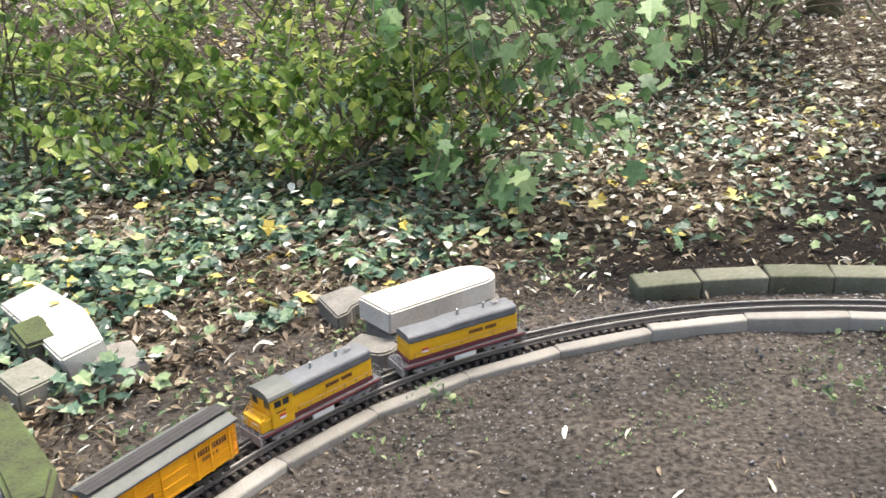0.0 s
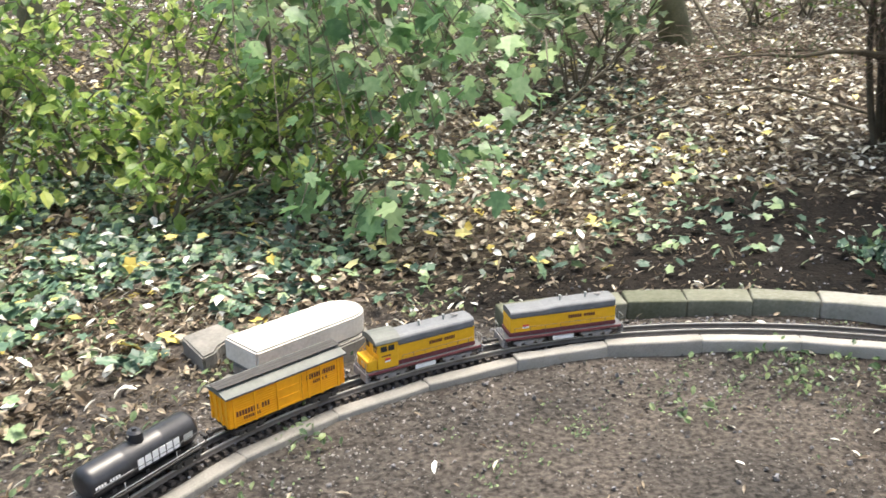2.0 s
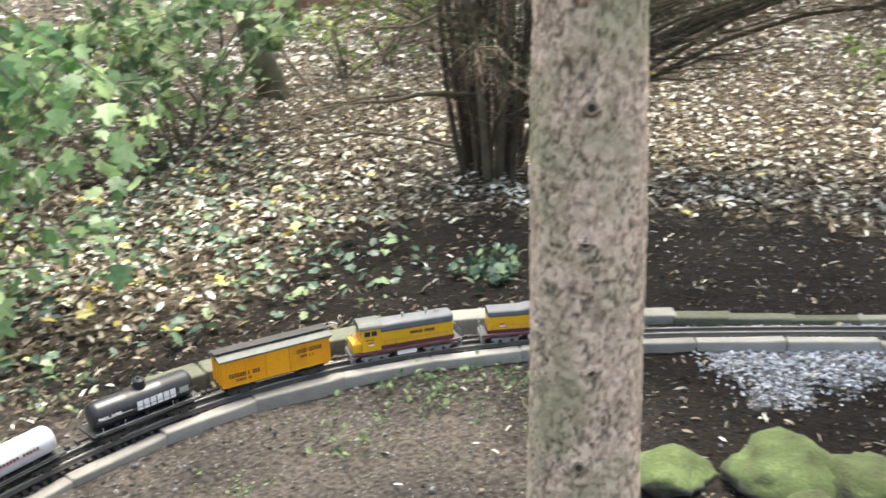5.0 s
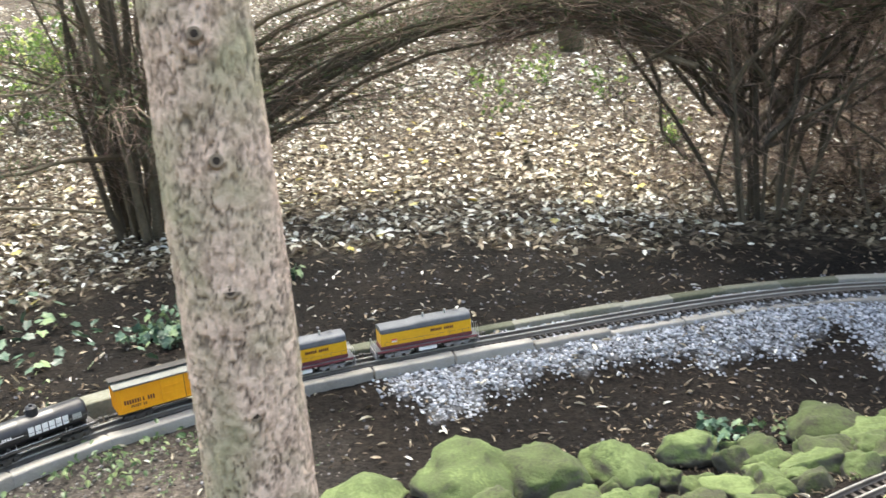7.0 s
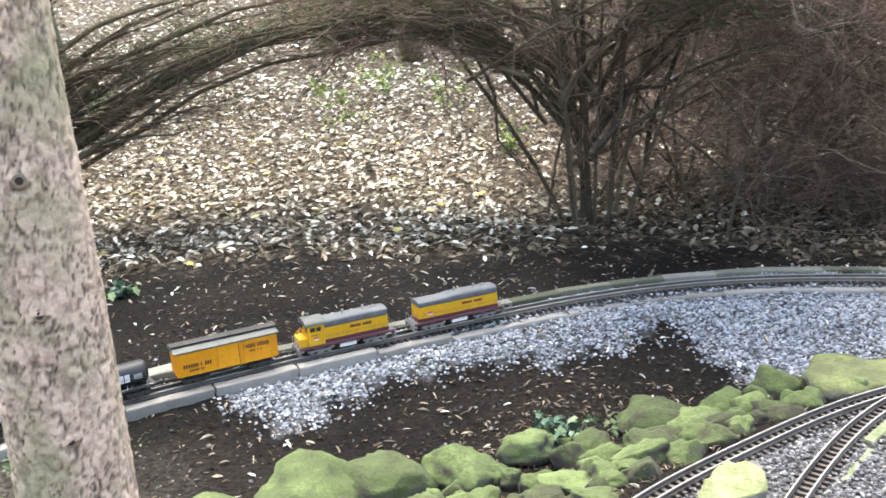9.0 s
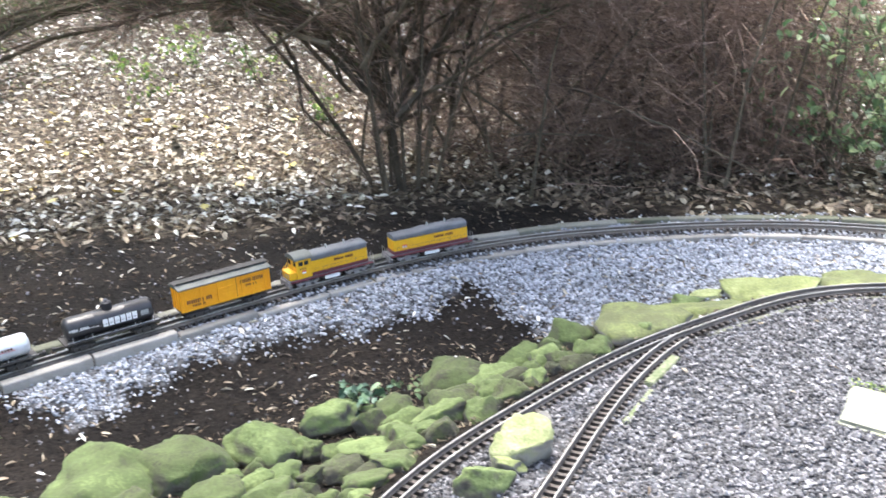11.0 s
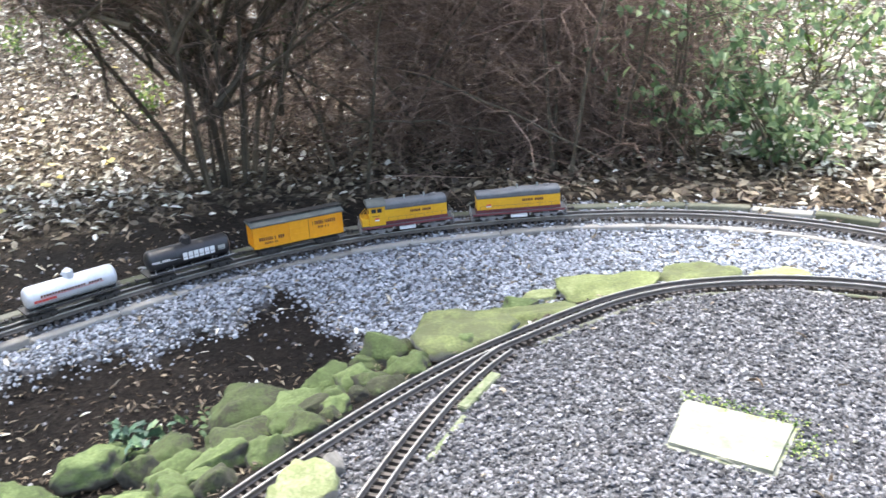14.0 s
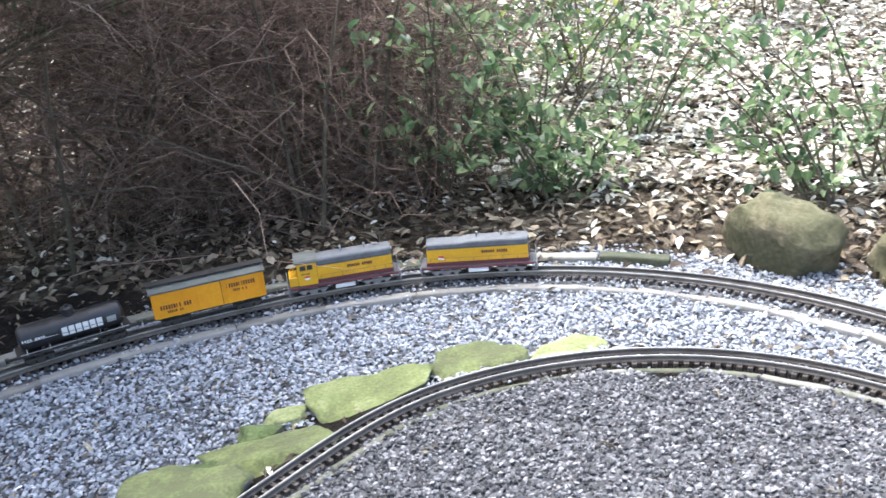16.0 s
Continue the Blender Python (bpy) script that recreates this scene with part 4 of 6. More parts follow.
        for y in (-0.04, 0.012):
            bm = rod(bmesh.new(), (x, y, 0.08), (x, y + 0.028, 0.08), 0.0009, 5)
            rod(bm, (x, y, 0.045), (x, y, 0.08), 0.0009, 5), rod(bm, (x, y + 0.028, 0.045), (x, y + 0.028, 0.08), 0.0009, 5)
            part("end_rail", bm, M_LGREY, L)
    if cab:
        c = part("cab", boxed(-0.160, -0.092, -0.0445, 0.0445, 0.0475, 0.140, bevel=0.0025), M_YELLOW, L, "yellow cab with side windows")
        arch = [(-0.048, 0.0), (-0.048, 0.004), (-0.044, 0.012), (-0.034, 0.019), (-0.018, 0.0235), (0.0, 0.025), (0.018, 0.0235), (0.034, 0.019), (0.044, 0.012), (0.048, 0.004), (0.048, 0.0)]
        part("cab_roof", profile_x(arch, [(-0.168, 1.02, 1, 0.1402), (-0.086, 1.02, 1, 0.1402)]), M_SHEET, L, "arched light grey cab roof")
        for y in (-0.0448, 0.0448):
            for xa, xb in ((-0.150, -0.130), (-0.125, -0.106)):
                part("window", boxed(xa, xb, y - 0.0006, y + 0.0006, 0.112, 0.131), M_GLASS, c)
            em = part("emblem", boxed(-0.137, -0.119, y - 0.0009, y + 0.0009, 0.072, 0.079), M_WHITE, c)
            part("emblem_band", boxed(-0.137, -0.119, y - 0.0009, y + 0.0009, 0.0792, 0.0865), M_LOGO, c)
            bars("number_bars", c, -0.147, -0.109, y, 0.0935, 0.0985, 5, M_INK, 9)
        for y in (-0.026, 0.026):
            part("window", boxed(-0.1608, -0.1598, y - 0.012, y + 0.012, 0.108, 0.131), M_GLASS, c)
        part("rear_platform", boxed(-0.192, -0.160, -0.040, 0.040, 0.0475, 0.085, bevel=0.003), M_YELLOW, L, "yellow box behind the cab")
        bm = bmesh.new()
        for y in (-0.038, 0.038):
            rod(bm, (-0.190, y, 0.084), (-0.164, y, 0.112), 0.0012, 5)
            rod(bm, (-0.178, y, 0.084), (-0.162, y, 0.102), 0.0012, 5)
        rod(bm, (-0.176, -0.038, 0.098), (-0.176, 0.038, 0.098), 0.0012, 5)
        part("rear_handrail", bm, M_YELLOW, L)
    else:
        for y in (-0.0388, 0.0388):
            part("emblem", boxed(-0.135, -0.115, y - 0.0009, y + 0.0009, 0.076, 0.083), M_WHITE, L)
            part("emblem_band", boxed(-0.135, -0.115, y - 0.0009, y + 0.0009, 0.0832, 0.0905), M_LOGO, L)
        part("end_door", boxed(-0.1752, -0.1738, -0.014, 0.014, 0.064, 0.105, bevel=0.0004), M_YELLOW, L)
    return L, [truck(L, 0.115, M_IRON, M_TRUCK), truck(L, -0.115, M_IRON, M_TRUCK)]


def stock_car():
    """A slatted orange wagon with a two-tone roof and a running board."""
    B = thing("slatted_stock_car", "orange-yellow slatted model stock car with grey roof", "model wagon", "cars of the train")
    core = part("body", boxed(-0.174, 0.174, -0.0465, 0.0465, 0.040, 0.135, bevel=0.0015), M_ORANGE, B)
    for y in (-0.0475, 0.0475):
        for k in range(13):
            part("slat", boxed(-0.175, 0.175, y - 0.0012, y + 0.0012, 0.0425 + k * 0.0071, 0.0473 + k * 0.0071), M_ORANGE, core)
        d = part("door", boxed(-0.036, 0.036, y - 0.0028, y + 0.0028, 0.043, 0.131, bevel=0.0008), M_ORANGE, B, "sliding slatted door with battens")
        for k in range(4):
            z = 0.046 + k * 0.0265
            part("batten", boxed(-0.037, 0.037, y - 0.0042, y + 0.0042, z, z + 0.005), M_ORANGE, d)
        for x in (-0.036, 0.033):
            part("batten", boxed(x - 0.001, x + 0.004, y - 0.0041, y + 0.0041, 0.0435, 0.1305), M_ORANGE, d)
        part("door_gap", boxed(0.0375, 0.0395, y - 0.0016, y + 0.0016, 0.044, 0.131), M_INK, B)
        part("door_track", boxed(-0.075, 0.08, y - 0.004, y + 0.004, 0.1312, 0.1345), M_ORANGE, B)
        for xs in ((0.045, 0.16), (-0.165, -0.045)):
            yy = y + math.copysign(0.0013, y)
            bars("lettering", B, xs[0] + 0.01, xs[1] - 0.012, yy, 0.099 if xs[0] > 0 else 0.072, 0.114 if xs[0] > 0 else 0.087, 12, M_INK, int(xs[0] * 100), 0.35)
            bars("lettering", B, xs[0] + 0.03, xs[1] - 0.04, yy, 0.082 if xs[0] > 0 else 0.057, 0.091 if xs[0] > 0 else 0.066, 8, M_INK, 3 + int(xs[0] * 100), 0.4)
        bm = bmesh.new()
        for x in (0.162, 0.173):
            rod(bm, (x, y * 1.06, 0.044), (x, y * 1.06, 0.13), 0.0009, 5)
        for k in range(6):
            rod(bm, (0.162, y * 1.06, 0.05 + k * 0.015), (0.173, y * 1.06, 0.05 + k * 0.015), 0.0009, 5)
        part("ladder", bm, M_ORANGE, B)
        for x in (-0.16, -0.10, 0.06, 0.1, 0.155):
            part("stake", boxed(x - 0.003, x + 0.003, y - 0.003, y + 0.003, 0.041, 0.133), M_ORANGE, B)
    for x in (-0.1755, 0.1755):
        for y in (-0.04, -0.013, 0.013, 0.04):
            part("end_post", boxed(x - 0.002, x + 0.002, y - 0.004, y + 0.004, 0.041, 0.138, bevel=0.0006), M_ORANGE, B)
    gable = [(-0.052, 0.0), (-0.052, 0.003), (0.0, 0.017), (0.052, 0.003), (0.052, 0.0)]
    part("roof", profile_x(gable, [(-0.183, 1, 1, 0.1352), (0.183, 1, 1, 0.1352)]), M_SHEET, B, "grey sheet roof")
    # dark grey eave strips colour in the thin shadow at the roof edge
    for y in (-0.0525, 0.0525):
        part("eave", boxed(-0.183, 0.183, y - 0.001, y + 0.001, 0.133, 0.1375), M_DGREY, B)
    for k in range(3):
        y = (k - 1) * 0.0145
        part("running_board", boxed(-0.186, 0.186, y - 0.0068, y + 0.0068, 0.1537, 0.1557), M_IRON, B, "dark plank on the roof ridge")
    for x in np.linspace(-0.17, 0.17, 7):
        part("board_saddle", boxed(x - 0.003, x + 0.003, -0.020, 0.020, 0.147, 0.1536), M_DGREY, B)
    part("underframe", boxed(-0.172, 0.172, -0.032, 0.032, 0.030, 0.0405, bevel=0.001), M_IRON, B)
    rod_bm = bmesh.new()
    for y in (-0.02, 0.02):
        rod(rod_bm, (-0.1, y, 0.02), (0.1, y, 0.02), 0.001, 5)
    part("truss_rods", rod_bm, M_IRON, B)
    for x, sg in ((0.174, 1), (-0.174, -1)):
        coupler(B, x, sg)
    return B, [truck(B, 0.115, M_IRON, M_IRON, 0.06), truck(B, -0.115, M_IRON, M_IRON, 0.06)]


def tank_car(paint, name, label, dark):
    """A tank wagon: a domed barrel on saddles, with handrails and a dome on top."""
    T = thing(name, label, "model wagon", "cars of the train")
    bm = bmesh.new()
    n, R, zc = 28, 0.040, 0.082
    st = [(-0.168, 0.05), (-0.167, 0.5), (-0.163, 0.80), (-0.156, 0.95), (-0.148, 1.0), (-0.06, 1.0), (-0.058, 1.012), (-0.056, 1.0), (0.056, 1.0), (0.058, 1.012), (0.06, 1.0), (0.148, 1.0), (0.156, 0.95), (0.163, 0.80), (0.167, 0.5), (0.168, 0.05)]
    rings = [[bm.verts.new((x, R * k * math.cos(a), zc + R * k * math.sin(a))) for a in (2 * math.pi * j / n for j in range(n))] for x, k in st]
    for r0, r1 in zip(rings, rings[1:]):
        for j in range(n):
            bm.faces.new((r0[j], r0[(j + 1) % n], r1[(j + 1) % n], r1[j]))
    bm.faces.new(rings[0][::-1]), bm.faces.new(rings[-1])
    bmesh.ops.recalc_face_normals(bm, faces=bm.faces)
    part("tank", bm, paint, T, "", True)
    d = part("dome", rod(bmesh.new(), (0, 0, 0.112), (0, 0, 0.142), 0.019, 20), paint, T)
    bm = rod(bmesh.new(), (0, 0, 0.142), (0, 0, 0.147), 0.019, 20, 0.013)
    part("dome_lid", bm, paint, d)
    part("hatch", rod(bmesh.new(), (0, 0, 0.147), (0, 0, 0.152), 0.006, 12), paint, d)
    part("valve", rod(bmesh.new(), (-0.024, 0, 0.135), (-0.019, 0, 0.135), 0.005, 8), paint, d)
    part("underframe", boxed(-0.178, 0.178, -0.030, 0.030, 0.030, 0.0415, bevel=0.001), M_IRON, T)
    for x in (-0.17, 0.17):
        part("end_deck", boxed(x - 0.012, x + 0.012, -0.043, 0.043, 0.036, 0.042, bevel=0.001), M_IRON, T)
    for y in (-0.040, 0.040):
        part("side_board", boxed(-0.157, 0.157, y - 0.008, y + 0.008, 0.0375, 0.0415, bevel=0.0008), M_IRON, T, "black running board along the tank")
    for x in (-0.10, 0.0, 0.10):
        part("saddle", boxed(x - 0.006, x + 0.006, -0.030, 0.030, 0.0415, 0.052, bevel=0.001), M_IRON, T)
    rail_mat = M_LGREY if not dark else M_WHITE
    for y in (-0.0425, 0.0425):
        bm = bmesh.new()
        rod(bm, (-0.165, y, 0.080 if dark else 0.066), (0.165, y, 0.080 if dark else 0.066), 0.0008, 5)
        part("handrail", bm, paint if dark else M_LGREY, T)
        bm = bmesh.new()
        for k in range(2):
            rod(bm, (-0.172, y * 1.0, 0.046), (0.172, y * 1.0, 0.046), 0.0009, 5)
        for x in (-0.15, -0.08, 0.08, 0.15):
            rod(bm, (x, y, 0.042), (x, y, 0.062), 0.0009, 5)
        part("side_rail", bm, rail_mat, T)
        ya = math.copysign(0.0405, y)
        if dark:
            bars("lettering", T, -0.035, 0.098, ya, 0.070, 0.097, 6, M_WHITE, 4, 0.18)
            bars("reporting_bars", T, -0.158, -0.085, ya, 0.083, 0.089, 9, M_WHITE, 6, 0.35)
            part("data_panel", boxed(0.108, 0.138, min(ya, ya * 1.008), max(ya, ya * 1.008), 0.074, 0.092), M_LGREY, T)
            part("white_line", boxed(-0.148, -0.05, min(ya, ya * 1.006), max(ya, ya * 1.006), 0.0805, 0.0818), M_WHITE, T)
        else:
            bars("lettering", T, -0.120, 0.105, ya, 0.086, 0.094, 22, M_INK, 8, 0.3)
            part("red_line", boxed(-0.120, 0.110, min(ya, ya * 1.006), max(ya, ya * 1.006), 0.0828, 0.0842), M_LOGO, T)
            bars("red_bars", T, -0.145, -0.065, ya, 0.070, 0.079, 6, M_LOGO, 10, 0.12)
    for x, sg in ((0.178, 1), (-0.178, -1)):
        coupler(T, x, sg)
    return T, [truck(T, 0.118, M_IRON, M_IRON, 0.06), truck(T, -0.118, M_IRON, M_IRON, 0.06)]


def resize(ob, kx, ky, kz):
    """Works a size factor into all the meshes of a thing, and into the places of its trucks."""
    done = set()
    for o in ob.children_recursive:
        if o.data not in done:
            o.data.transform(Matrix.Diagonal((kx, ky, kz, 1)))
            done.add(o.data)
        o.location = (o.location.x * kx, o.location.y * ky, o.location.z * kz)


TRAIN = []
for (ob, trucks), back, half, size in (
    (locomotive(False), 0.182, 0.115, (1.02, 0.98, 0.86)),
    (locomotive(True), 0.665, 0.115, (0.99, 0.98, 0.88)),
    (stock_car(), 1.133, 0.115, (1.06, 1.02, 0.97)),
    (tank_car(M_BLACK, "black_tank_car", "black model tank car with white markings", True), 1.58, 0.118, (0.98, 1.1, 1.04)),
    (tank_car(M_SILVER, "silver_tank_car", "silver-white model tank car with red markings", False), 2.03, 0.118, (0.98, 1.06, 0.99)),
    (tank_car(M_ORANGE, "orange_tank_car", "orange model tank car at the end of the train", True), 2.47, 0.118, (0.98, 1.06, 0.99)),
):
    kx, ky, kz = size
    resize(ob, kx, ky, kz)
    TRAIN.append((ob, trucks, back, half * kx))


def train_rows(back, half):
    rows, turns = [], ([], [])
    for t in np.arange(0, 16.01, 0.25):
        s = 4.425 + 0.3975 * t - back
        (pa, da, _), (pb, db, _) = along(C_OUT, s + half), along(C_OUT, s - half)
        c, d = (pa + pb) / 2, pa - pb
        yaw = math.degrees(math.atan2(d[1], d[0]))
        rows.append((float(t), pose(c[0], c[1], RAIL_Z, 0, 0, yaw)))
        for k, q in enumerate((da, db)):
            turns[k].append((float(t), pose((half, -half)[k], 0, 0, 0, 0, math.degrees(math.atan2(q[1], q[0])) - yaw)))
    return rows, turns


def motions():
    for ob, trucks, back, half in TRAIN:
        rows, turns = train_rows(back, half)
        walk(ob, rows)
        for t, q in zip(trucks, turns):
            walk(t, q)


# ---- pine trunk ----
def pine():
    P = thing("pine_tree", "pine tree with scaly pinkish bark and knots", "tree")
    bm = bmesh.new()
    n, last = 190, None
    furrows, tones = [], []
    for z in np.r_[-0.1:0.5:0.05, 0.5:1.6:0.0045, 1.6:5.2:0.25]:
        rad = 0.0615 + 0.012 * max(0, 1.4 - z) + 0.09 * math.exp(-max(z, 0) / 0.16) - 0.008 * max(0, z - 1.6)
        cx, cy = 0.012 * math.sin(z * 2.0), 0.010 * math.cos(z * 1.7)
        ring = []
        for k in range(n):
            a = 2 * math.pi * k / n
            q = Vector((math.cos(a), math.sin(a), z))
            h = noise.noise(Vector((q.x * 1.6, q.y * 1.6, z * 2.5))) * 0.006
            w = Vector((q.x * rad, q.y * rad, z * 0.6)) * 78
            w += 0.55 * noise.noise_vector(w * 0.8) + 0.25 * noise.noise_vector(w * 2.3)
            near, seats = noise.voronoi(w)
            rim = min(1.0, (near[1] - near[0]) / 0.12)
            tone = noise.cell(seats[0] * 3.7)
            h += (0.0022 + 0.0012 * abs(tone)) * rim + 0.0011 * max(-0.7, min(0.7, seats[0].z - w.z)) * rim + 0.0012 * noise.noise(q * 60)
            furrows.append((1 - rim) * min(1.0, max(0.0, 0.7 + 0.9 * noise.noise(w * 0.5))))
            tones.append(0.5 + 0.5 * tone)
            for ka, kz in KNOTS:
                da = (a - ka + math.pi) % (2 * math.pi) - math.pi
                r2 = math.hypot(da * rad, z - kz)
                h += 0.010 * math.exp(-(r2 / 0.016) ** 2) - 0.017 * math.exp(-(r2 / 0.007) ** 2)
            ring.append(bm.verts.new((cx + q.x * (rad + h), cy + q.y * (rad + h), z)))
        if last:
            for k in range(n):
                bm.faces.new((last[k], last[(k + 1) % n], ring[(k + 1) % n], ring[k]))
        last = ring
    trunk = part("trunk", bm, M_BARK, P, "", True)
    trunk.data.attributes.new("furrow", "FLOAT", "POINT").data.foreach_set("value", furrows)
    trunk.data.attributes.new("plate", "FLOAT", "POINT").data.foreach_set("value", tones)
    for ka, kz in KNOTS:
        rad = 0.0615 + 0.012 * max(0, 1.4 - kz)
        c, d = Vector((0.012 * math.sin(kz * 2.0), 0.010 * math.cos(kz * 1.7), kz)), Vector((math.cos(ka), math.sin(ka), 0.12))
        k = part("knot", rod(bmesh.new(), c + d * (rad - 0.004), c + d * (rad + 0.0105), 0.0125, 14, 0.0075), M_KNOT, P, "grey rim of a lost branch")
        part("knot_hollow", rod(bmesh.new(), c + d * (rad + 0.0095), c + d * (rad + 0.0112), 0.0045, 10), M_HOLLOW, k)
    # limbs and needles high out of view, added to shade the ground
    rr = random.Random(5)
    places = []
    for k in range(30):
        z, a = rr.uniform(2.8, 5.1), rr.uniform(0, 6.28)
        ln = (6.4 - z) * 0.62
        pts = [(math.cos(a) * ln * u, math.sin(a) * ln * u, z + 0.25 * u - 0.35 * u * u) for u in (0, 0.35, 0.7, 1)]
        part("limb", tube(bmesh.new(), pts, [0.026, 0.018, 0.011, 0.004], 6), M_STEM, P)
        for u in np.linspace(0.25, 1, 60):
            places.append((math.cos(a) * ln * u + rr.gauss(0, .12), math.sin(a) * ln * u + rr.gauss(0, .12), z + 0.25 * u - 0.35 * u * u + rr.gauss(0, .07)))
    places = np.array(places)
    n = len(places)
    tagged(scatter("needles", LEAF_V, LEAF_F, places, turns_of(RNG.uniform(0, 6.28, n), RNG.normal(0, .5, n), RNG.uniform(-1, 1, n)), np.c_[RNG.uniform(.08, .16, n), RNG.uniform(.03, .06, n), np.full(n, .05)], M_YEW, P), kind="stuff")
    P.matrix_basis = pose(0.868, 0.69, float(height([(0.868, 0.69)])[0]))
    return P


KNOTS = [(math.radians(a), z) for a, z in ((232, 1.375), (235, 1.235), (231, 1.08), (238, .92), (229, .79))]
pine()


# ---- scattered small stuff ----
def spots(n, x0, x1, y0, y1, keep):
    """Random places on the ground within a rectangle, kept with the chance that keep() gives."""
    xy = np.c_[RNG.uniform(x0, x1, n), RNG.uniform(y0, y1, n)]
    out = []
    for i in range(0, n, 20000):
        c = xy[i:i + 20000]
        out.append(c[RNG.random(len(c)) < keep(c)])
    xy = np.concatenate(out)
    z = np.concatenate([height(xy[i:i + 20000]) for i in range(0, len(xy), 20000)])
    return np.c_[xy, z]


def clear_of_rails(xy, gap=0.05):
    return (np.abs(beside(C_OUT, xy)[0]) > gap) & (np.abs(beside(C_IN, xy)[0]) > gap - 0.006) & (np.abs(beside(C_BR, xy)[0]) > gap - 0.006)


def stones(name, places, lo, hi, material, label, lift=0.45):
    n = len(places)
    size = RNG.uniform(lo, hi, n) * RNG.choice([0.7, 1.0, 1.0, 1.35], n)
    p = places + np.c_[np.zeros((n, 2)), size * RNG.uniform(-0.1, lift, n)]
    sc = np.c_[size, size * RNG.uniform(.6, 1, n), size * RNG.uniform(.5, .9, n)]
    ob = scatter(name, STONE_V, STONE_F, p, turns_of(RNG.uniform(0, 6.28, n), RNG.normal(0, .5, n), RNG.normal(0, .5, n)), sc, material)
    return tagged(ob, label, "gravel", kind="stuff")


def leaves(name, places, lo, hi, material, label, cat="leaves", lobed=False, tilt=0.3, lift=0.006, shape=(0.75, 1.0)):
    n = len(places)
    size = RNG.uniform(lo, hi, n)
    p = places + np.c_[np.zeros((n, 2)), RNG.uniform(0.2, 1, n) * lift + 0.003]
    sc = np.c_[size, size * RNG.uniform(*shape, n), size * RNG.uniform(.3, 1.4, n)]
    t = turns_of(RNG.uniform(0, 6.28, n), RNG.normal(0, tilt, n), RNG.normal(0, tilt, n))
    ob = scatter(name, LOBED_V if lobed else LEAF_V, LOBED_F if lobed else LEAF_F, p, t, sc, material)
    return tagged(ob, label, cat, kind="stuff")


def in_light_gravel(c):
    return zones(c + RNG.normal(0, 0.045, c.shape))[1] * clear_of_rails(c, 0.03) * np.where(np.abs(np.abs(beside(C_OUT, c)[0])) < 0.095, 0.25, 1)


stones("light_gravel", spots(125000, 2.3, 5.1, -2.4, 2.2, in_light_gravel), 0.010, 0.019, M_GRAVEL, "loose light grey crushed gravel between the tracks")
stones("dark_gravel", spots(120000, 0.9, 4.0, -2.0, 0.6, lambda c: zones(c)[2] * clear_of_rails(c, 0.03) * ~inside(PAVER, c)), 0.008, 0.0165, M_GRAVEL2, "loose dark grey gravel inside the inner track")
stones("track_ballast", spots(60000, -0.9, 4.9, -1.9, 2.8, lambda c: (np.abs(beside(C_OUT, c)[0]) < 0.16) & (beside(C_OUT, c)[0] > -0.045) & (beside(C_OUT, c)[1] < 6.9 + 0.3 * wobble(c, 4.0, 3.0))), 0.007, 0.013, M_GRAVEL2, "fine grey ballast under the outer track")
stones("pale_ballast", spots(60000, 1.2, 4.9, -1.9, 2.8, lambda c: (np.abs(beside(C_OUT, c)[0]) < 0.13) & (beside(C_OUT, c)[0] > -0.045) & (beside(C_OUT, c)[1] > 6.7 + 0.3 * wobble(c, 4.0, 3.0))), 0.007, 0.012, M_GRAVEL, "light grey ballast between the sleepers of the outer track")
stones("soil_crumbs", spots(48000, -1.6, 2.6, 0.2, 4.0, lambda c: (1 - zones(c)[0]) * (1 - damp(c)) * clear_of_rails(c, 0.06) * step_up(wobble(c, 2.5, 8.0), -0.9, 0.4)), 0.004, 0.010, M_CLOD, "brown soil crumbs and small pebbles", 0.2)
stones("damp_crumbs", spots(46000, 0.6, 4.8, 0.2, 4.6, lambda c: (1 - zones(c)[0]) * (1 - zones(c)[1]) * damp(c) * clear_of_rails(c, 0.06) * 0.8), 0.005, 0.011, M_DAMP, "dark wet soil crumbs", 0.12)
stones("trackside_grit", spots(26000, -1.4, 2.4, 0.9, 3.1, lambda c: np.exp(-(np.abs(beside(C_OUT, c)[0]) / 0.28) ** 2) * (1 - damp(c)) * clear_of_rails(c, 0.09)), 0.006, 0.015, M_CLOD, "loose grey-brown grit along the outer track", 0.3)
stones("pebbles", spots(2800, -1.6, 4.4, 0.5, 3.4, lambda c: (1 - zones(c)[0]) * clear_of_rails(c, 0.07)), 0.008, 0.018, M_GRAVEL2, "scattered pebbles on bare soil")


def litter_chance(c):
    lit = zones(c)[0]
    r = np.hypot(c[:, 0] - 0.6, c[:, 1])
    return lit * (0.55 + 0.45 * step_up(wobble(c, 1.2, 5.0), -0.6, 0.5)) * np.clip(1.15 - r / 22, 0.25, 1)


def inner_edge(c):
    """How far a place lies past the edge of the litter: the rim is brown, partly shade put into its leaf colours."""
    so, s = beside(C_OUT, c)
    return step_up(so - np.interp(s, LITTER_S, LITTER_D), -0.05, np.interp(s, [4.0, 5.4, 5.8, 7.0, 8.5, 9.2], [1.3, 1.2, 0.25, 0.3, 0.5, 1.2]))


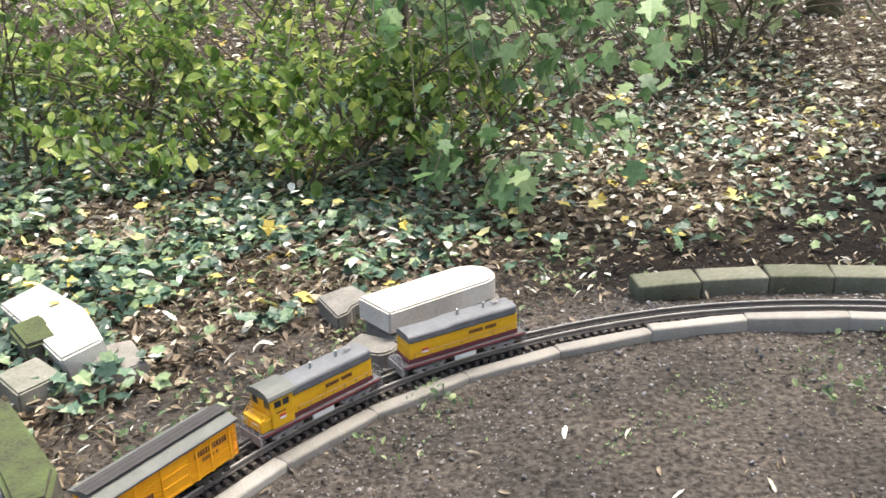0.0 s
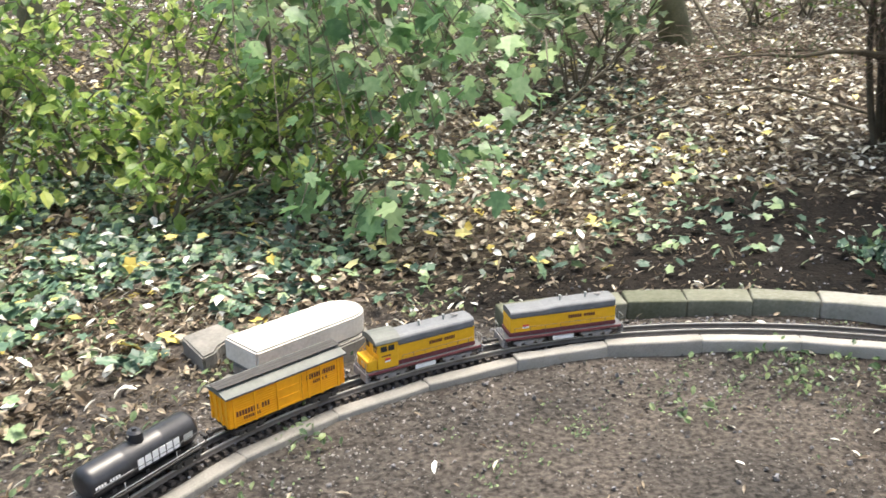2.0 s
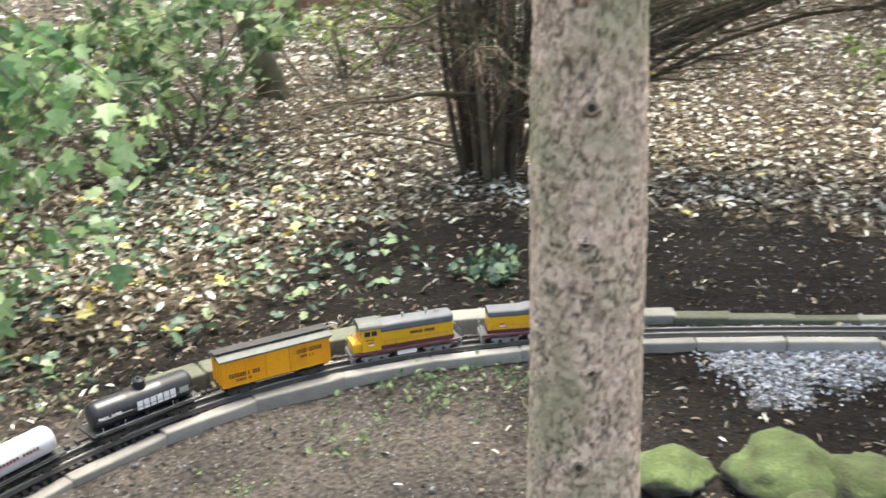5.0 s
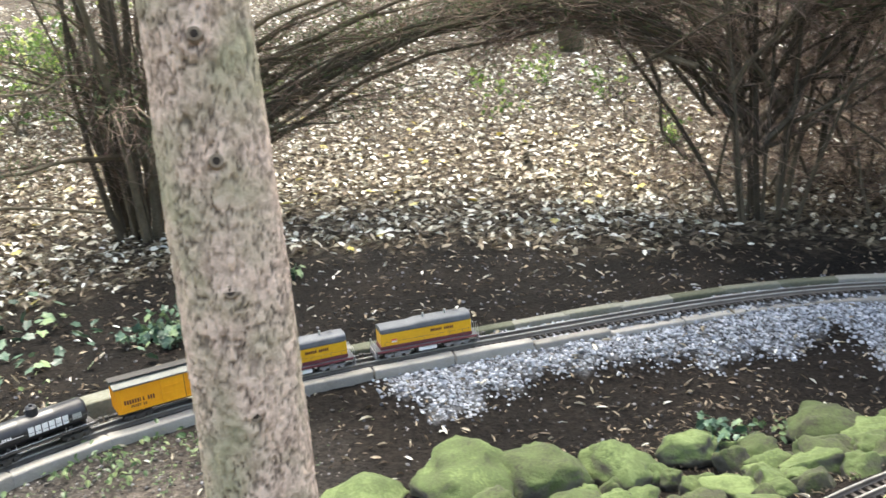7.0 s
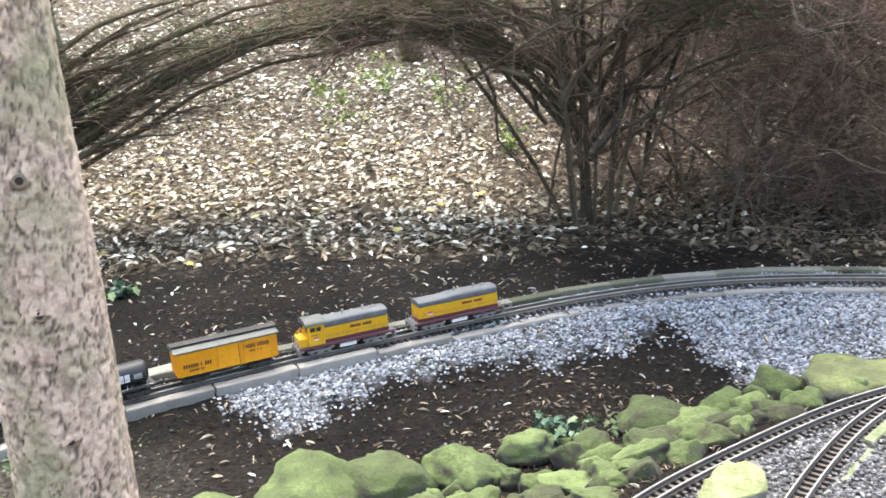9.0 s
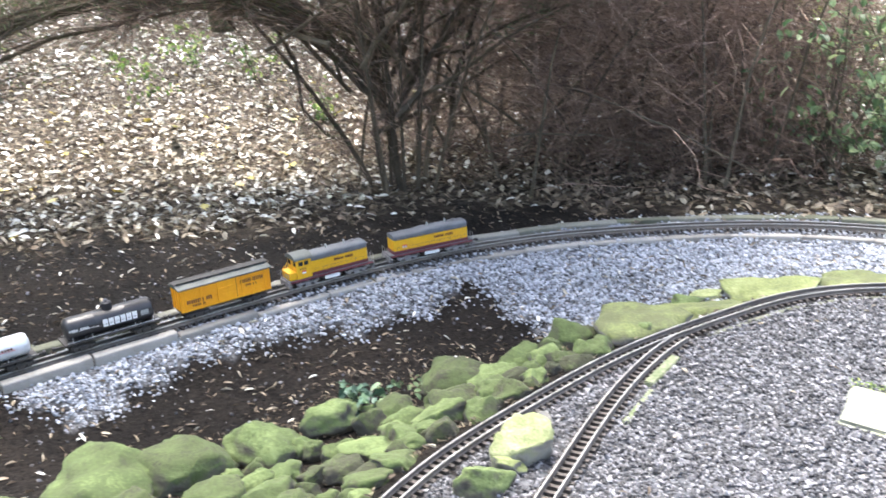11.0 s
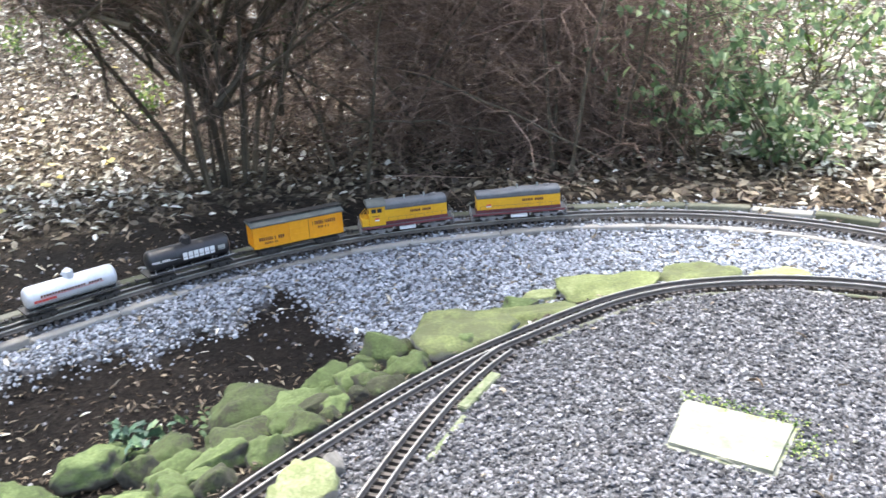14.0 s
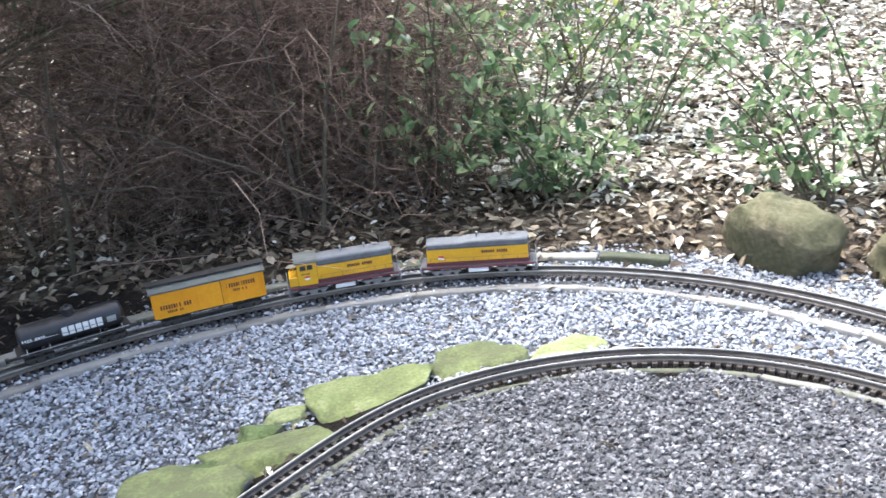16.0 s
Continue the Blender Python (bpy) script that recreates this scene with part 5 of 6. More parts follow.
def pale_part(c):
    """Where the pale leaves lie: thick in the open middle, thin under the shrubs; at the right their paleness stands in
    for sunlight.
    """
    az = np.arctan2(c[:, 1], c[:, 0] - 0.4)
    return (0.25 + 0.75 * inner_edge(c)) * np.interp(az, [-0.6, -0.2, -0.08, 0.06, 0.32, 0.5, 1.25, 1.45, 1.7, 2.4], [0.97, 0.97, 0.5, 0.2, 0.45, 0.97, 0.97, 0.85, 0.45, 0.3])


def ring_spots(n, r0, r1, a0, a1, keep):
    """Random places in a sector round the middle of the garden, thicker close by."""
    r, a = r0 + (r1 - r0) * RNG.random(n), RNG.uniform(a0, a1, n)
    xy = np.c_[0.6 + r * np.cos(a), r * np.sin(a)]
    xy = np.concatenate([c[RNG.random(len(c)) < keep(c)] for c in np.array_split(xy, max(1, n // 15000))])
    return np.c_[xy, np.concatenate([height(c) for c in np.array_split(xy, max(1, len(xy) // 15000))])]


def ivy_chance(c):
    so, s = beside(C_OUT, c)
    az = np.arctan2(c[:, 1], c[:, 0] - 0.2)
    return step_up(so, 0.45, 0.8) * np.interp(az, [1.0, 1.25, 1.5, 1.65, 1.85, 2.5, 2.9], [0.03, 0.10, 0.16, 0.34, 0.85, 0.9, 0.3]) * step_up(wobble(c, 1.5, 9.0), -0.75, 0.1)


leaves("leaf_litter", ring_spots(95000, 2.6, 11, -0.75, 2.3, lambda c: litter_chance(c) * pale_part(c)), 0.028, 0.07, M_LITTER, "pale dry fallen leaves covering the woodland floor", tilt=0.35, lift=0.03, shape=(0.45, 1.0))
leaves("brown_litter", ring_spots(110000, 2.6, 11, -0.75, 2.4, lambda c: litter_chance(c) * (1 - 0.45 * pale_part(c))), 0.028, 0.068, M_LITTER2, "brown curled fallen leaves under the shrubs", tilt=0.45, lift=0.025, shape=(0.35, 0.95))
leaves("distant_litter", ring_spots(30000, 9.5, 30, -0.6, 2.2, lambda c: np.full(len(c), 0.9)), 0.07, 0.16, M_LITTER, "pale fallen leaves of the wood further off", tilt=0.3, lift=0.03, shape=(0.45, 1.0))
leaves("stray_leaves", spots(2200, -1.6, 5, -1.8, 4.2, lambda c: (1 - zones(c)[0]) * clear_of_rails(c, 0.07) * np.where(zones(c)[2] > 0, 0.12, 0.25 + 0.75 * damp(c))), 0.018, 0.055, M_LITTER, "stray pale leaves on soil and gravel", tilt=0.3, lift=0.008, shape=(0.15, 0.55))
leaves("leaf_bits", spots(9000, -1.4, 5, -2.0, 4.2, lambda c: (1 - zones(c)[0]) * clear_of_rails(c, 0.07) * np.where(zones(c)[2] > 0, 0.10, 0.15 + 0.85 * damp(c))), 0.012, 0.04, M_LITTER2, "brown leaf fragments strewn on dark soil", tilt=0.3, lift=0.008, shape=(0.15, 0.6))
def verge(c):
    return step_up(beside(C_OUT, c)[0], 0.13, 0.5) * (0.3 + 0.7 * step_up(wobble(c, 4.0, 2.0), -0.5, 0.5)) * (1 - 0.8 * damp(c))


leaves("verge_litter", spots(30000, -2.2, 1.7, 1.3, 3.9, verge), 0.010, 0.042, M_LITTER2, "fine brown leaf debris on the verge of the outer track", tilt=0.5, lift=0.02, shape=(0.12, 0.7))
leaves("verge_straw", spots(5000, -2.2, 1.7, 1.3, 3.6, verge), 0.02, 0.055, M_LITTER, "pale straws and leaf scraps on the verge of the outer track", tilt=0.4, lift=0.025, shape=(0.05, 0.3))
leaves("verge_weeds", spots(12000, -2.2, 1.8, 1.5, 4.2, lambda c: verge(c) * step_up(wobble(c, 3.0, 5.0), -0.2, 0.7)), 0.016, 0.04, M_LEAF2, "small green weeds among leaf debris", "weeds", tilt=0.5, lift=0.04)
leaves("bank_litter", spots(3600, 1.7, 3.3, 0.3, 1.75, lambda c: (beside(C_IN, c)[0] > 0.07) & (beside(C_IN, c)[0] < 0.85) & (beside(C_OUT, c)[0] < -0.6)), 0.008, 0.028, M_LITTER2, "brown leaf scraps and needles caught between the rocks", tilt=0.4, lift=0.015, shape=(0.1, 0.6))
leaves("ivy_yellow_leaves", spots(1500, -3.5, 1.2, 2.4, 5.5, lambda c: ivy_chance(c) * 0.45), 0.035, 0.07, M_YLEAF, "yellow fallen leaves lying on the ivy", lobed=True, lift=0.11)
# extra pale leaves carry the clearing's sunlight in their colour
leaves("clearing_litter", ring_spots(30000, 5.2, 13, -0.5, -0.14, lambda c: np.full(len(c), 0.95)), 0.04, 0.09, M_LITTER, "thick fallen leaves, pale to imitate sunlight in the clearing", tilt=0.25, lift=0.05, shape=(0.45, 1.0))
leaves("yellow_leaves", spots(2600, -3, 8, 2.6, 8, lambda c: zones(c)[0] * np.where(c[:, 0] > 2.2, 0.16, 0.6)), 0.04, 0.085, M_YLEAF, "yellow fallen maple leaves", lobed=True, lift=0.03)


leaves("ivy_pale_leaves", spots(3200, -3.5, 1.2, 2.4, 5.5, lambda c: ivy_chance(c) * 0.6), 0.03, 0.07, M_LITTER, "pale and tan fallen leaves caught on the ivy", lift=0.10, shape=(0.5, 1.0))
leaves("ivy_cover", spots(42000, -4.5, 2.2, 1.8, 6.5, ivy_chance), 0.034, 0.07, M_IVY, "dark glossy ivy leaves spreading over the ground", "ivy", lobed=True, tilt=0.4, lift=0.07, shape=(0.85, 1.05))


# ---- shrubs ----
def stem_points(x, y, z, a, lean, length, rr, bend=0.25, n=6):
    """A wandering stem: up, leaning out in direction a, drooping at its end as bend grows."""
    pts, p, pitch = [], Vector((x, y, z)), math.pi / 2 - lean
    for k in range(n):
        pts.append(tuple(p))
        a += rr.gauss(0, 0.12)
        pitch -= bend / n + rr.gauss(0, 0.06)
        p = p + Vector((math.cos(a) * math.cos(pitch), math.sin(a) * math.cos(pitch), math.sin(pitch))) * (length / (n - 1))
    return pts


def shrub(name, label, x, y, tall, stems, spread, per, size, leaf_mat, seed, low=0.15, radius=0.009, lobed=False, bend=0.6, twigs=3):
    """A leafy shrub: separate stems with side twigs, and leaves along them."""
    rr = random.Random(seed)
    S = thing(name, label, "shrub", "leafy shrubs of the wood")
    lp, ln = [], []
    for k in range(stems):
        a = rr.uniform(0, 6.283)
        main = stem_points(rr.gauss(0, 0.05), rr.gauss(0, 0.05), -0.03, a, rr.uniform(0.05, spread), tall * rr.uniform(0.65, 1.1), rr, bend)
        bm = tube(bmesh.new(), main, [radius * (1 - 0.14 * i) for i in range(6)], 6)
        runs = [main]
        for t in range(twigs):
            i = rr.randint(1, 4)
            tw = stem_points(*main[i], rr.uniform(0, 6.283), rr.uniform(0.5, 1.3), tall * rr.uniform(0.2, 0.42), rr, 0.7, 5)
            tube(bm, tw, [radius * 0.45 * (1 - 0.15 * j) for j in range(5)], 5)
            runs.append(tw)
        part("stem", bm, M_STEM, S)
        for run in runs:
            for q in range(per):
                u = rr.uniform(0.1, 0.999) * (len(run) - 1)
                i = int(u)
                p = Vector(run[i]).lerp(Vector(run[i + 1]), u - i)
                if p.z < low * tall and rr.random() < 0.75:
                    continue
                lp.append((p.x + rr.gauss(0, 0.035), p.y + rr.gauss(0, 0.035), max(0.03, p.z + rr.gauss(0, 0.03))))
    lp = np.array(lp)
    n = len(lp)
    sz = RNG.uniform(size * 0.6, size * 1.25, n)
    tagged(scatter("foliage", LOBED_V if lobed else LEAF_V, LOBED_F if lobed else LEAF_F, lp, turns_of(RNG.uniform(0, 6.28, n), RNG.normal(0.6, .4, n), RNG.normal(0, .5, n)), np.c_[sz, sz * RNG.uniform(.8, 1.1, n), sz], leaf_mat, S), kind="stuff")
    S.matrix_basis = pose(x, y, float(height([(x, y)])[0]))
    return S


YG, GG = "yellow-green leafy shrub with thin brown stems", "mid-green broad-leaved shrub hanging over the litter"
for k, (x, y, tall, st, per, mat, lob) in enumerate([
    (-1.25, 4.7, 1.3, 9, 20, M_LEAF, False), (-0.55, 4.45, 1.15, 9, 22, M_LEAF, False), (-0.1, 4.25, 0.95, 8, 20, M_LEAF, False), (-1.9, 5.0, 1.5, 9, 20, M_LEAF, False),
    (0.2, 5.2, 1.5, 9, 20, M_LEAF2, True), (-2.6, 5.8, 1.7, 9, 20, M_LEAF, False),
    (-0.75, 3.95, 0.8, 8, 20, M_LEAF, False), (-1.5, 4.1, 0.8, 7, 18, M_LEAF, False), (-2.3, 4.4, 1.2, 8, 20, M_LEAF, False),
    (-0.9, 5.7, 1.7, 9, 20, M_LEAF, False), (1.6, 6.3, 1.7, 8, 18, M_LEAF2, True), (1.95, 6.9, 1.6, 7, 16, M_LEAF2, True), (0.7, 6.6, 1.8, 8, 16, M_LEAF, False), (1.25, 5.6, 1.4, 6, 14, M_LEAF2, True), (-3.4, 4.6, 1.5, 8, 18, M_LEAF, False), (4.3, 8.6, 1.4, 7, 16, M_LEAF, False), (4.85, 9.3, 1.5, 7, 16, M_LEAF, False), (3.7, 8.3, 1.0, 6, 14, M_LEAF, False),
]):
    shrub("leafy_shrub", YG if not lob else GG, x, y, tall, st, 0.7, int(per * 0.56), 0.074 if not lob else 0.115, mat, 20 + k, 0.28 if not lob else 0.4, 0.010, lob, 0.75, 5)
for k, (x, y, tall, st, per, mat) in enumerate([
    (5.75, -0.55, 1.25, 9, 9, M_LEAF2), (6.05, -0.95, 1.5, 9, 11, M_LEAF2), (6.5, -0.65, 1.8, 9, 11, M_LEAF2), (6.3, -1.5, 0.9, 6, 9, M_LEAF2), (7.6, -0.4, 2.0, 9, 12, M_LEAF), (5.55, -0.95, 0.6, 6, 14, M_LEAF2), (7.1, -1.3, 1.5, 7, 14, M_LEAF),
    (5.15, -2.05, 0.95, 6, 9, M_LEAF2), (5.45, -2.35, 1.2, 7, 10, M_LEAF2), (8.5, -2.8, 1.6, 7, 14, M_LEAF), (9.6, -1.6, 1.8, 8, 14, M_LEAF), (6.9, 0.2, 1.9, 8, 14, M_LEAF2),
]):
    shrub("thin_shrub", "loose green shrub with slender dark stems beyond the track", x, y, tall, st, 0.6, int(per * 0.85), 0.06, mat, 50 + k, 0.1, 0.007, False, 0.6, 5)
for k, (x, y, tall, per) in enumerate([(6.71, 4.78, 0.85, 15), (7.82, 4.35, 0.6, 10), (4.48, 8.11, 1.0, 16), (8.0, 5.2, 0.6, 12), (6.6, 3.1, 0.35, 8), (8.6, 3.6, 0.8, 10), (5.6, 6.6, 0.9, 14), (4.9, 8.2, 1.2, 14), (6.4, 9.5, 1.4, 16), (9.5, 7.0, 1.3, 16), (11.0, 4.2, 1.3, 16), (1.9, 8.2, 1.2, 16), (2.6, 9.6, 1.4, 16), (8.2, 8.0, 1.2, 14)]):
    shrub("seedling", "small bright green seedling in the leaf litter", x, y, tall, 3, 0.5, per, 0.05, M_LEAF, 80 + k, 0.1, 0.004, False, 0.5, 2)

for k, (x, y) in enumerate([(2.2, 3.2), (2.28, 3.3), (3.1, 3.5)]):
    shrub("ivy_sprig", "low dark blue-green ivy sprig on damp soil", x, y, 0.13, 4, 0.8, 7, 0.045, M_IVY, 290 + k, 0.0, 0.003, True, 0.8, 2)
for k, (x, y) in enumerate([(-0.08, 1.9), (1.11, 2.17), (1.54, 2.37), (1.61, 2.3), (1.74, 2.33), (1.76, 2.2), (1.3, 2.44), (1.4, 2.36), (-0.03, 2.06), (1.09, 2.12), (1.47, 2.32), (1.56, 2.33), (2.94, 0.82)]):
    shrub("weed", "small low green weed on bare soil", x, y, 0.06 + 0.02 * (k % 3), 4, 0.9, 5, 0.026, M_LEAF2, 300 + k, 0.0, 0.0015, False, 0.9, 1)


PALM_V = [(-0.42, 0, 0)] + [(q * math.cos(a) - 0.02, q * math.sin(a), 0.10 * q * abs(math.sin(a)) - 0.22 * q * q * max(0, math.cos(a))) for q, a in (
    (0.40, 2.65), (0.46, 2.2), (0.30, 1.85), (0.52, 1.3), (0.44, 1.05), (0.27, 0.72), (0.44, 0.30), (0.58, 0.0), (0.44, -0.30), (0.27, -0.72), (0.44, -1.05), (0.52, -1.3), (0.30, -1.85), (0.46, -2.2), (0.40, -2.65))] + [(0, 0, 0)]
PALM_F = [(i, 16, (i + 1) % 16) for i in range(16)]


def maple(x, y, tall, boughs, seed, label):
    """A young maple whose low boughs arch over and hang: trunk, boughs with side twigs, broad pointed leaves."""
    rr = random.Random(seed)
    T = thing("young_maple", label, "tree", "leafy shrubs of the wood")
    g = float(height([(x, y)])[0])
    trunk = stem_points(0, 0, -0.05, 1.2, 0.06, tall, rr, 0.05, 7)
    part("trunk", tube(bmesh.new(), trunk, [0.026 * (1 - 0.1 * i) for i in range(7)], 9), M_STEM, T, "", True)
    lp, pitch = [], []
    for ex, ey, ez, per in boughs:
        a = Vector(trunk[rr.randint(4, 6)])
        b = Vector((ex - x, ey - y, ez + 0.07 - g))
        run = []
        for u in np.linspace(0, 1, 8):
            p = a.lerp(b, u)
            p.z = a.z + (b.z - a.z) * u ** 2.2 + 0.12 * math.sin(u * math.pi)
            run.append(p + Vector((rr.gauss(0, .02), rr.gauss(0, .02), rr.gauss(0, .02))))
        bm = tube(bmesh.new(), run, [0.010 * (1 - 0.11 * i) for i in range(8)], 6)
        tips = [run[5:]]
        for k in range(5):
            p = run[rr.randint(4, 7)]
            tw = stem_points(*p, rr.uniform(0, 6.28), rr.uniform(1.7, 2.3), rr.uniform(0.2, 0.4), rr, 0.7, 5)
            tube(bm, tw, [0.004 * (1 - 0.15 * j) for j in range(5)], 5)
            tips.append([Vector(q) for q in tw])
        part("bough", bm, M_STEM, T)
        for run in tips:
            for _ in range(int(per * 0.85)):
                u = rr.uniform(0.05, 0.999) * (len(run) - 1)
                i = int(u)
                p = run[i].lerp(run[i + 1], u - i)
                lp.append((p.x + rr.gauss(0, .05), p.y + rr.gauss(0, .05), p.z - 0.03 + rr.gauss(0, .03)))
    lp = np.array(lp)
    n = len(lp)
    sz = RNG.uniform(.065, .12, n)
    tagged(scatter("foliage", PALM_V, PALM_F, lp, turns_of(RNG.uniform(0, 6.28, n), RNG.normal(0.75, .35, n), RNG.normal(0, .4, n)), np.c_[sz, sz, sz], M_MAPLE, T), kind="stuff")
    T.matrix_basis = pose(x, y, g)


maple(-0.35, 5.3, 2.1, [(-.27, 3.6, .66, 8), (-.14, 3.55, .46, 8), (0.0, 3.6, .34, 7), (0.15, 3.5, .40, 8), (.27, 3.55, .28, 8), (.38, 3.45, .48, 9), (.49, 3.6, .43, 8), (.60, 3.5, .56, 8), (.72, 3.65, .60, 8), (.84, 3.7, .68, 8), (.62, 3.4, .66, 8), (.9, 3.5, .82, 8),
                       (.05, 3.8, .66, 9), (.21, 3.7, .76, 9), (.5, 3.7, .76, 9), (.35, 3.9, .62, 9), (.65, 4.0, .85, 8)], 401, "young maple with drooping mid-green boughs over the litter")
maple(2.3, 7.4, 2.4, [(2.2, 6.9, 1.0, 8), (2.5, 6.8, .9, 8), (1.9, 6.8, 1.0, 8), (2.7, 7.3, 1.15, 8), (2.0, 7.3, .8, 7)], 402, "young maple with mid-green boughs beside a mossy trunk")


def moss_patches(c):
    near = np.zeros(len(c))
    for x, y, r in ((1.6, 2.3, .26), (1.2, 2.3, .2), (-.03, 1.98, .12), (1.95, 2.2, .2), (.5, 1.95, .12), (-.5, 1.1, .12), (.75, 2.1, .12)):
        near = np.maximum(near, np.exp(-((c[:, 0] - x) ** 2 + (c[:, 1] - y) ** 2) / r ** 2))
    return near * clear_of_rails(c, 0.1) * step_up(wobble(c, 9.0, 2.0), -0.3, 0.5)


leaves("moss_patches", spots(26000, -0.8, 2.3, 0.8, 2.8, moss_patches), 0.006, 0.014, M_LEAF2, "thin green moss and tiny weeds on bare soil", "moss", tilt=0.6, lift=0.008)
def paver_rim(c):
    return np.exp(-(((c[:, 0] - 3.06) * 0.95 - (c[:, 1] + 0.70) * 0.30) / 0.022) ** 2) * (c[:, 1] < -0.56) * (c[:, 1] > -0.88) + np.exp(-((c[:, 0] - 2.9) ** 2 + (c[:, 1] + 0.84) ** 2) / 0.05 ** 2)


leaves("paver_moss", spots(5000, 2.7, 3.2, -0.95, -0.5, paver_rim), 0.005, 0.011, M_LEAF, "green moss along the edge of a paver", "moss", tilt=0.6, lift=0.012)
shrub("creeper", "small blue-green creeper growing between mossy rocks", 2.77, 0.90, 0.10, 5, 0.9, 6, 0.04, M_IVY, 340, 0.0, 0.0015, True, 0.9, 2)


# ---- yews and dry brush ----
def twig_cloud(name, starts, dirs, lengths, radius, material, parent, droop=0.15):
    """Many thin bent twigs as one mesh: three-sided, four joints each."""
    n = len(starts)
    side = np.cross(dirs, np.array([0.3, 0.2, 0.93]))
    side /= np.linalg.norm(side, axis=1)[:, None]
    upv = np.cross(side, dirs)
    wob = RNG.normal(0, 0.09, (n, 4, 2))
    wob[:, 0] = 0
    pts = []
    for j in range(4):
        u = j / 3
        p = starts + dirs * (lengths * u)[:, None] + side * (wob[:, j, :1] * lengths[:, None]) + upv * (wob[:, j, 1:] * lengths[:, None])
        p[:, 2] -= droop * u * u * lengths
        rad = (radius * (1 - 0.75 * u))[:, None]
        for a in (0, 2.094, 4.189):
            pts.append(p + side * rad * math.cos(a) + upv * rad * math.sin(a))
    v = np.stack(pts, 1).reshape(-1, 3)
    quad = [(3 * j + k, 3 * j + (k + 1) % 3, 3 * j + 3 + (k + 1) % 3, 3 * j + 3 + k) for j in range(3) for k in range(3)]
    f = (np.array(quad)[None] + (np.arange(n) * 12)[:, None, None]).reshape(-1, 4)
    me = bpy.data.meshes.new(name)
    me.vertices.add(len(v))
    me.vertices.foreach_set("co", v.ravel())
    me.loops.add(f.size)
    me.loops.foreach_set("vertex_index", f.ravel())
    me.polygons.add(len(f))
    me.polygons.foreach_set("loop_start", np.arange(0, f.size, 4))
    me.update(calc_edges=True)
    me.materials.append(material)
    ob = tagged(new(name, me), kind="stuff")
    if parent is not None:
        ob.parent = parent
    return ob


def unit(v):
    return v / np.linalg.norm(v, axis=1)[:, None]


def yew(label, x, y, stems, fans, seed, crown, twigs=1500, sheaf=(), base=0.16, thick=(0.012, 0.03), through_pts=(), lean=0.42, loose=0.06):
    """A many-stemmed dark evergreen: a sheaf of trunks, arching limbs and a crown of twigs and needles."""
    rr = random.Random(seed)
    Y = thing("yew_bush", label, "yew", "old yews of the wood")
    g = float(height([(x, y)])[0])
    runs = []
    for k in range(stems):
        a = rr.uniform(0, 6.283)
        pts = stem_points(base * math.cos(a) * rr.random(), base * math.sin(a) * rr.random(), -0.05, a, rr.uniform(0.0, lean), rr.uniform(1.6, 2.6), rr, 0.05 if loose < 0.1 else rr.uniform(-0.4, 0.5), 7)
        girth = rr.uniform(*thick)
        part("stem", tube(bmesh.new(), pts, [girth * (1 - 0.1 * i) for i in range(7)], 7), M_YSTEM, Y)
        runs.append(pts)
    fans = list(fans)
    for (ax, ay, az), (bx, by, bz), count in sheaf:
        for _ in range(count):
            fans.append(((ax + rr.gauss(0, loose), ay + rr.gauss(0, loose), az + rr.uniform(-.25, .3)), (bx + rr.gauss(0, .35), by + rr.gauss(0, .35), bz + rr.gauss(0, .16)), rr.uniform(0, .16), rr.uniform(.008, .02)))
    for (ax, ay, az), (bx, by, bz), lift, rad in fans:
        pts = []
        for u in np.linspace(0, 1, 9):
            pts.append((ax + (bx - ax) * u - x + rr.gauss(0, .015), ay + (by - ay) * u - y + rr.gauss(0, .015), az + (bz - az) * u + lift * math.sin(u * math.pi) - g + rr.gauss(0, .015)))
        part("limb", tube(bmesh.new(), pts, [rad * (1 - 0.118 * i) for i in range(9)], 6), M_YSTEM, Y)
        runs.append(pts)
    for line, rad, copies in through_pts:
        for _ in range(copies):
            j = (rr.gauss(0, .09), rr.gauss(0, .09), rr.gauss(0, .055)) if copies > 1 else (0, 0, 0)
            pts = [(p[0] - x + j[0] + rr.gauss(0, .02), p[1] - y + j[1] + rr.gauss(0, .02), p[2] - g + j[2] + rr.gauss(0, .012)) for p in line]
            g0 = rad * rr.uniform(0.6, 1.1)
            part("limb", tube(bmesh.new(), pts, [g0 * (1 - 0.93 * (i / (len(pts) - 1)) ** 1.6) for i in range(len(pts))], 6), M_YSTEM, Y)
            runs.append(pts)
    st, dr, ln = [], [], []
    for _ in range(twigs):
        run = rr.choice(runs)
        u = rr.uniform(0.1, 0.999) * (len(run) - 1)
        i = int(u)
        p = Vector(run[i]).lerp(Vector(run[i + 1]), u - i)
        st.append(p)
        d = (Vector(run[i + 1]) - Vector(run[i])).normalized() + Vector((rr.gauss(0, .6), rr.gauss(0, .6), rr.gauss(0, .45)))
        dr.append(d)
        ln.append(rr.uniform(0.15, 0.55))
    twig_cloud("brushwood", np.array(st), unit(np.array(dr)), np.array(ln), RNG.uniform(0.001, 0.0032, len(st)), M_TWIG, Y)
    cp = []
    for (cx, cy, cz), (rx, ry, rz), n in crown:
        q = unit(RNG.normal(0, 1, (n, 3))) * RNG.random((n, 1)) ** 0.4
        cp.append(q * (rx, ry, rz) + (cx - x, cy - y, cz - g))
    along_limbs = []
    for run in runs[stems:]:
        for _ in range(130):
            u = rr.uniform(0.35, 0.999) * (len(run) - 1)
            i = int(u)
            p = Vector(run[i]).lerp(Vector(run[i + 1]), u - i)
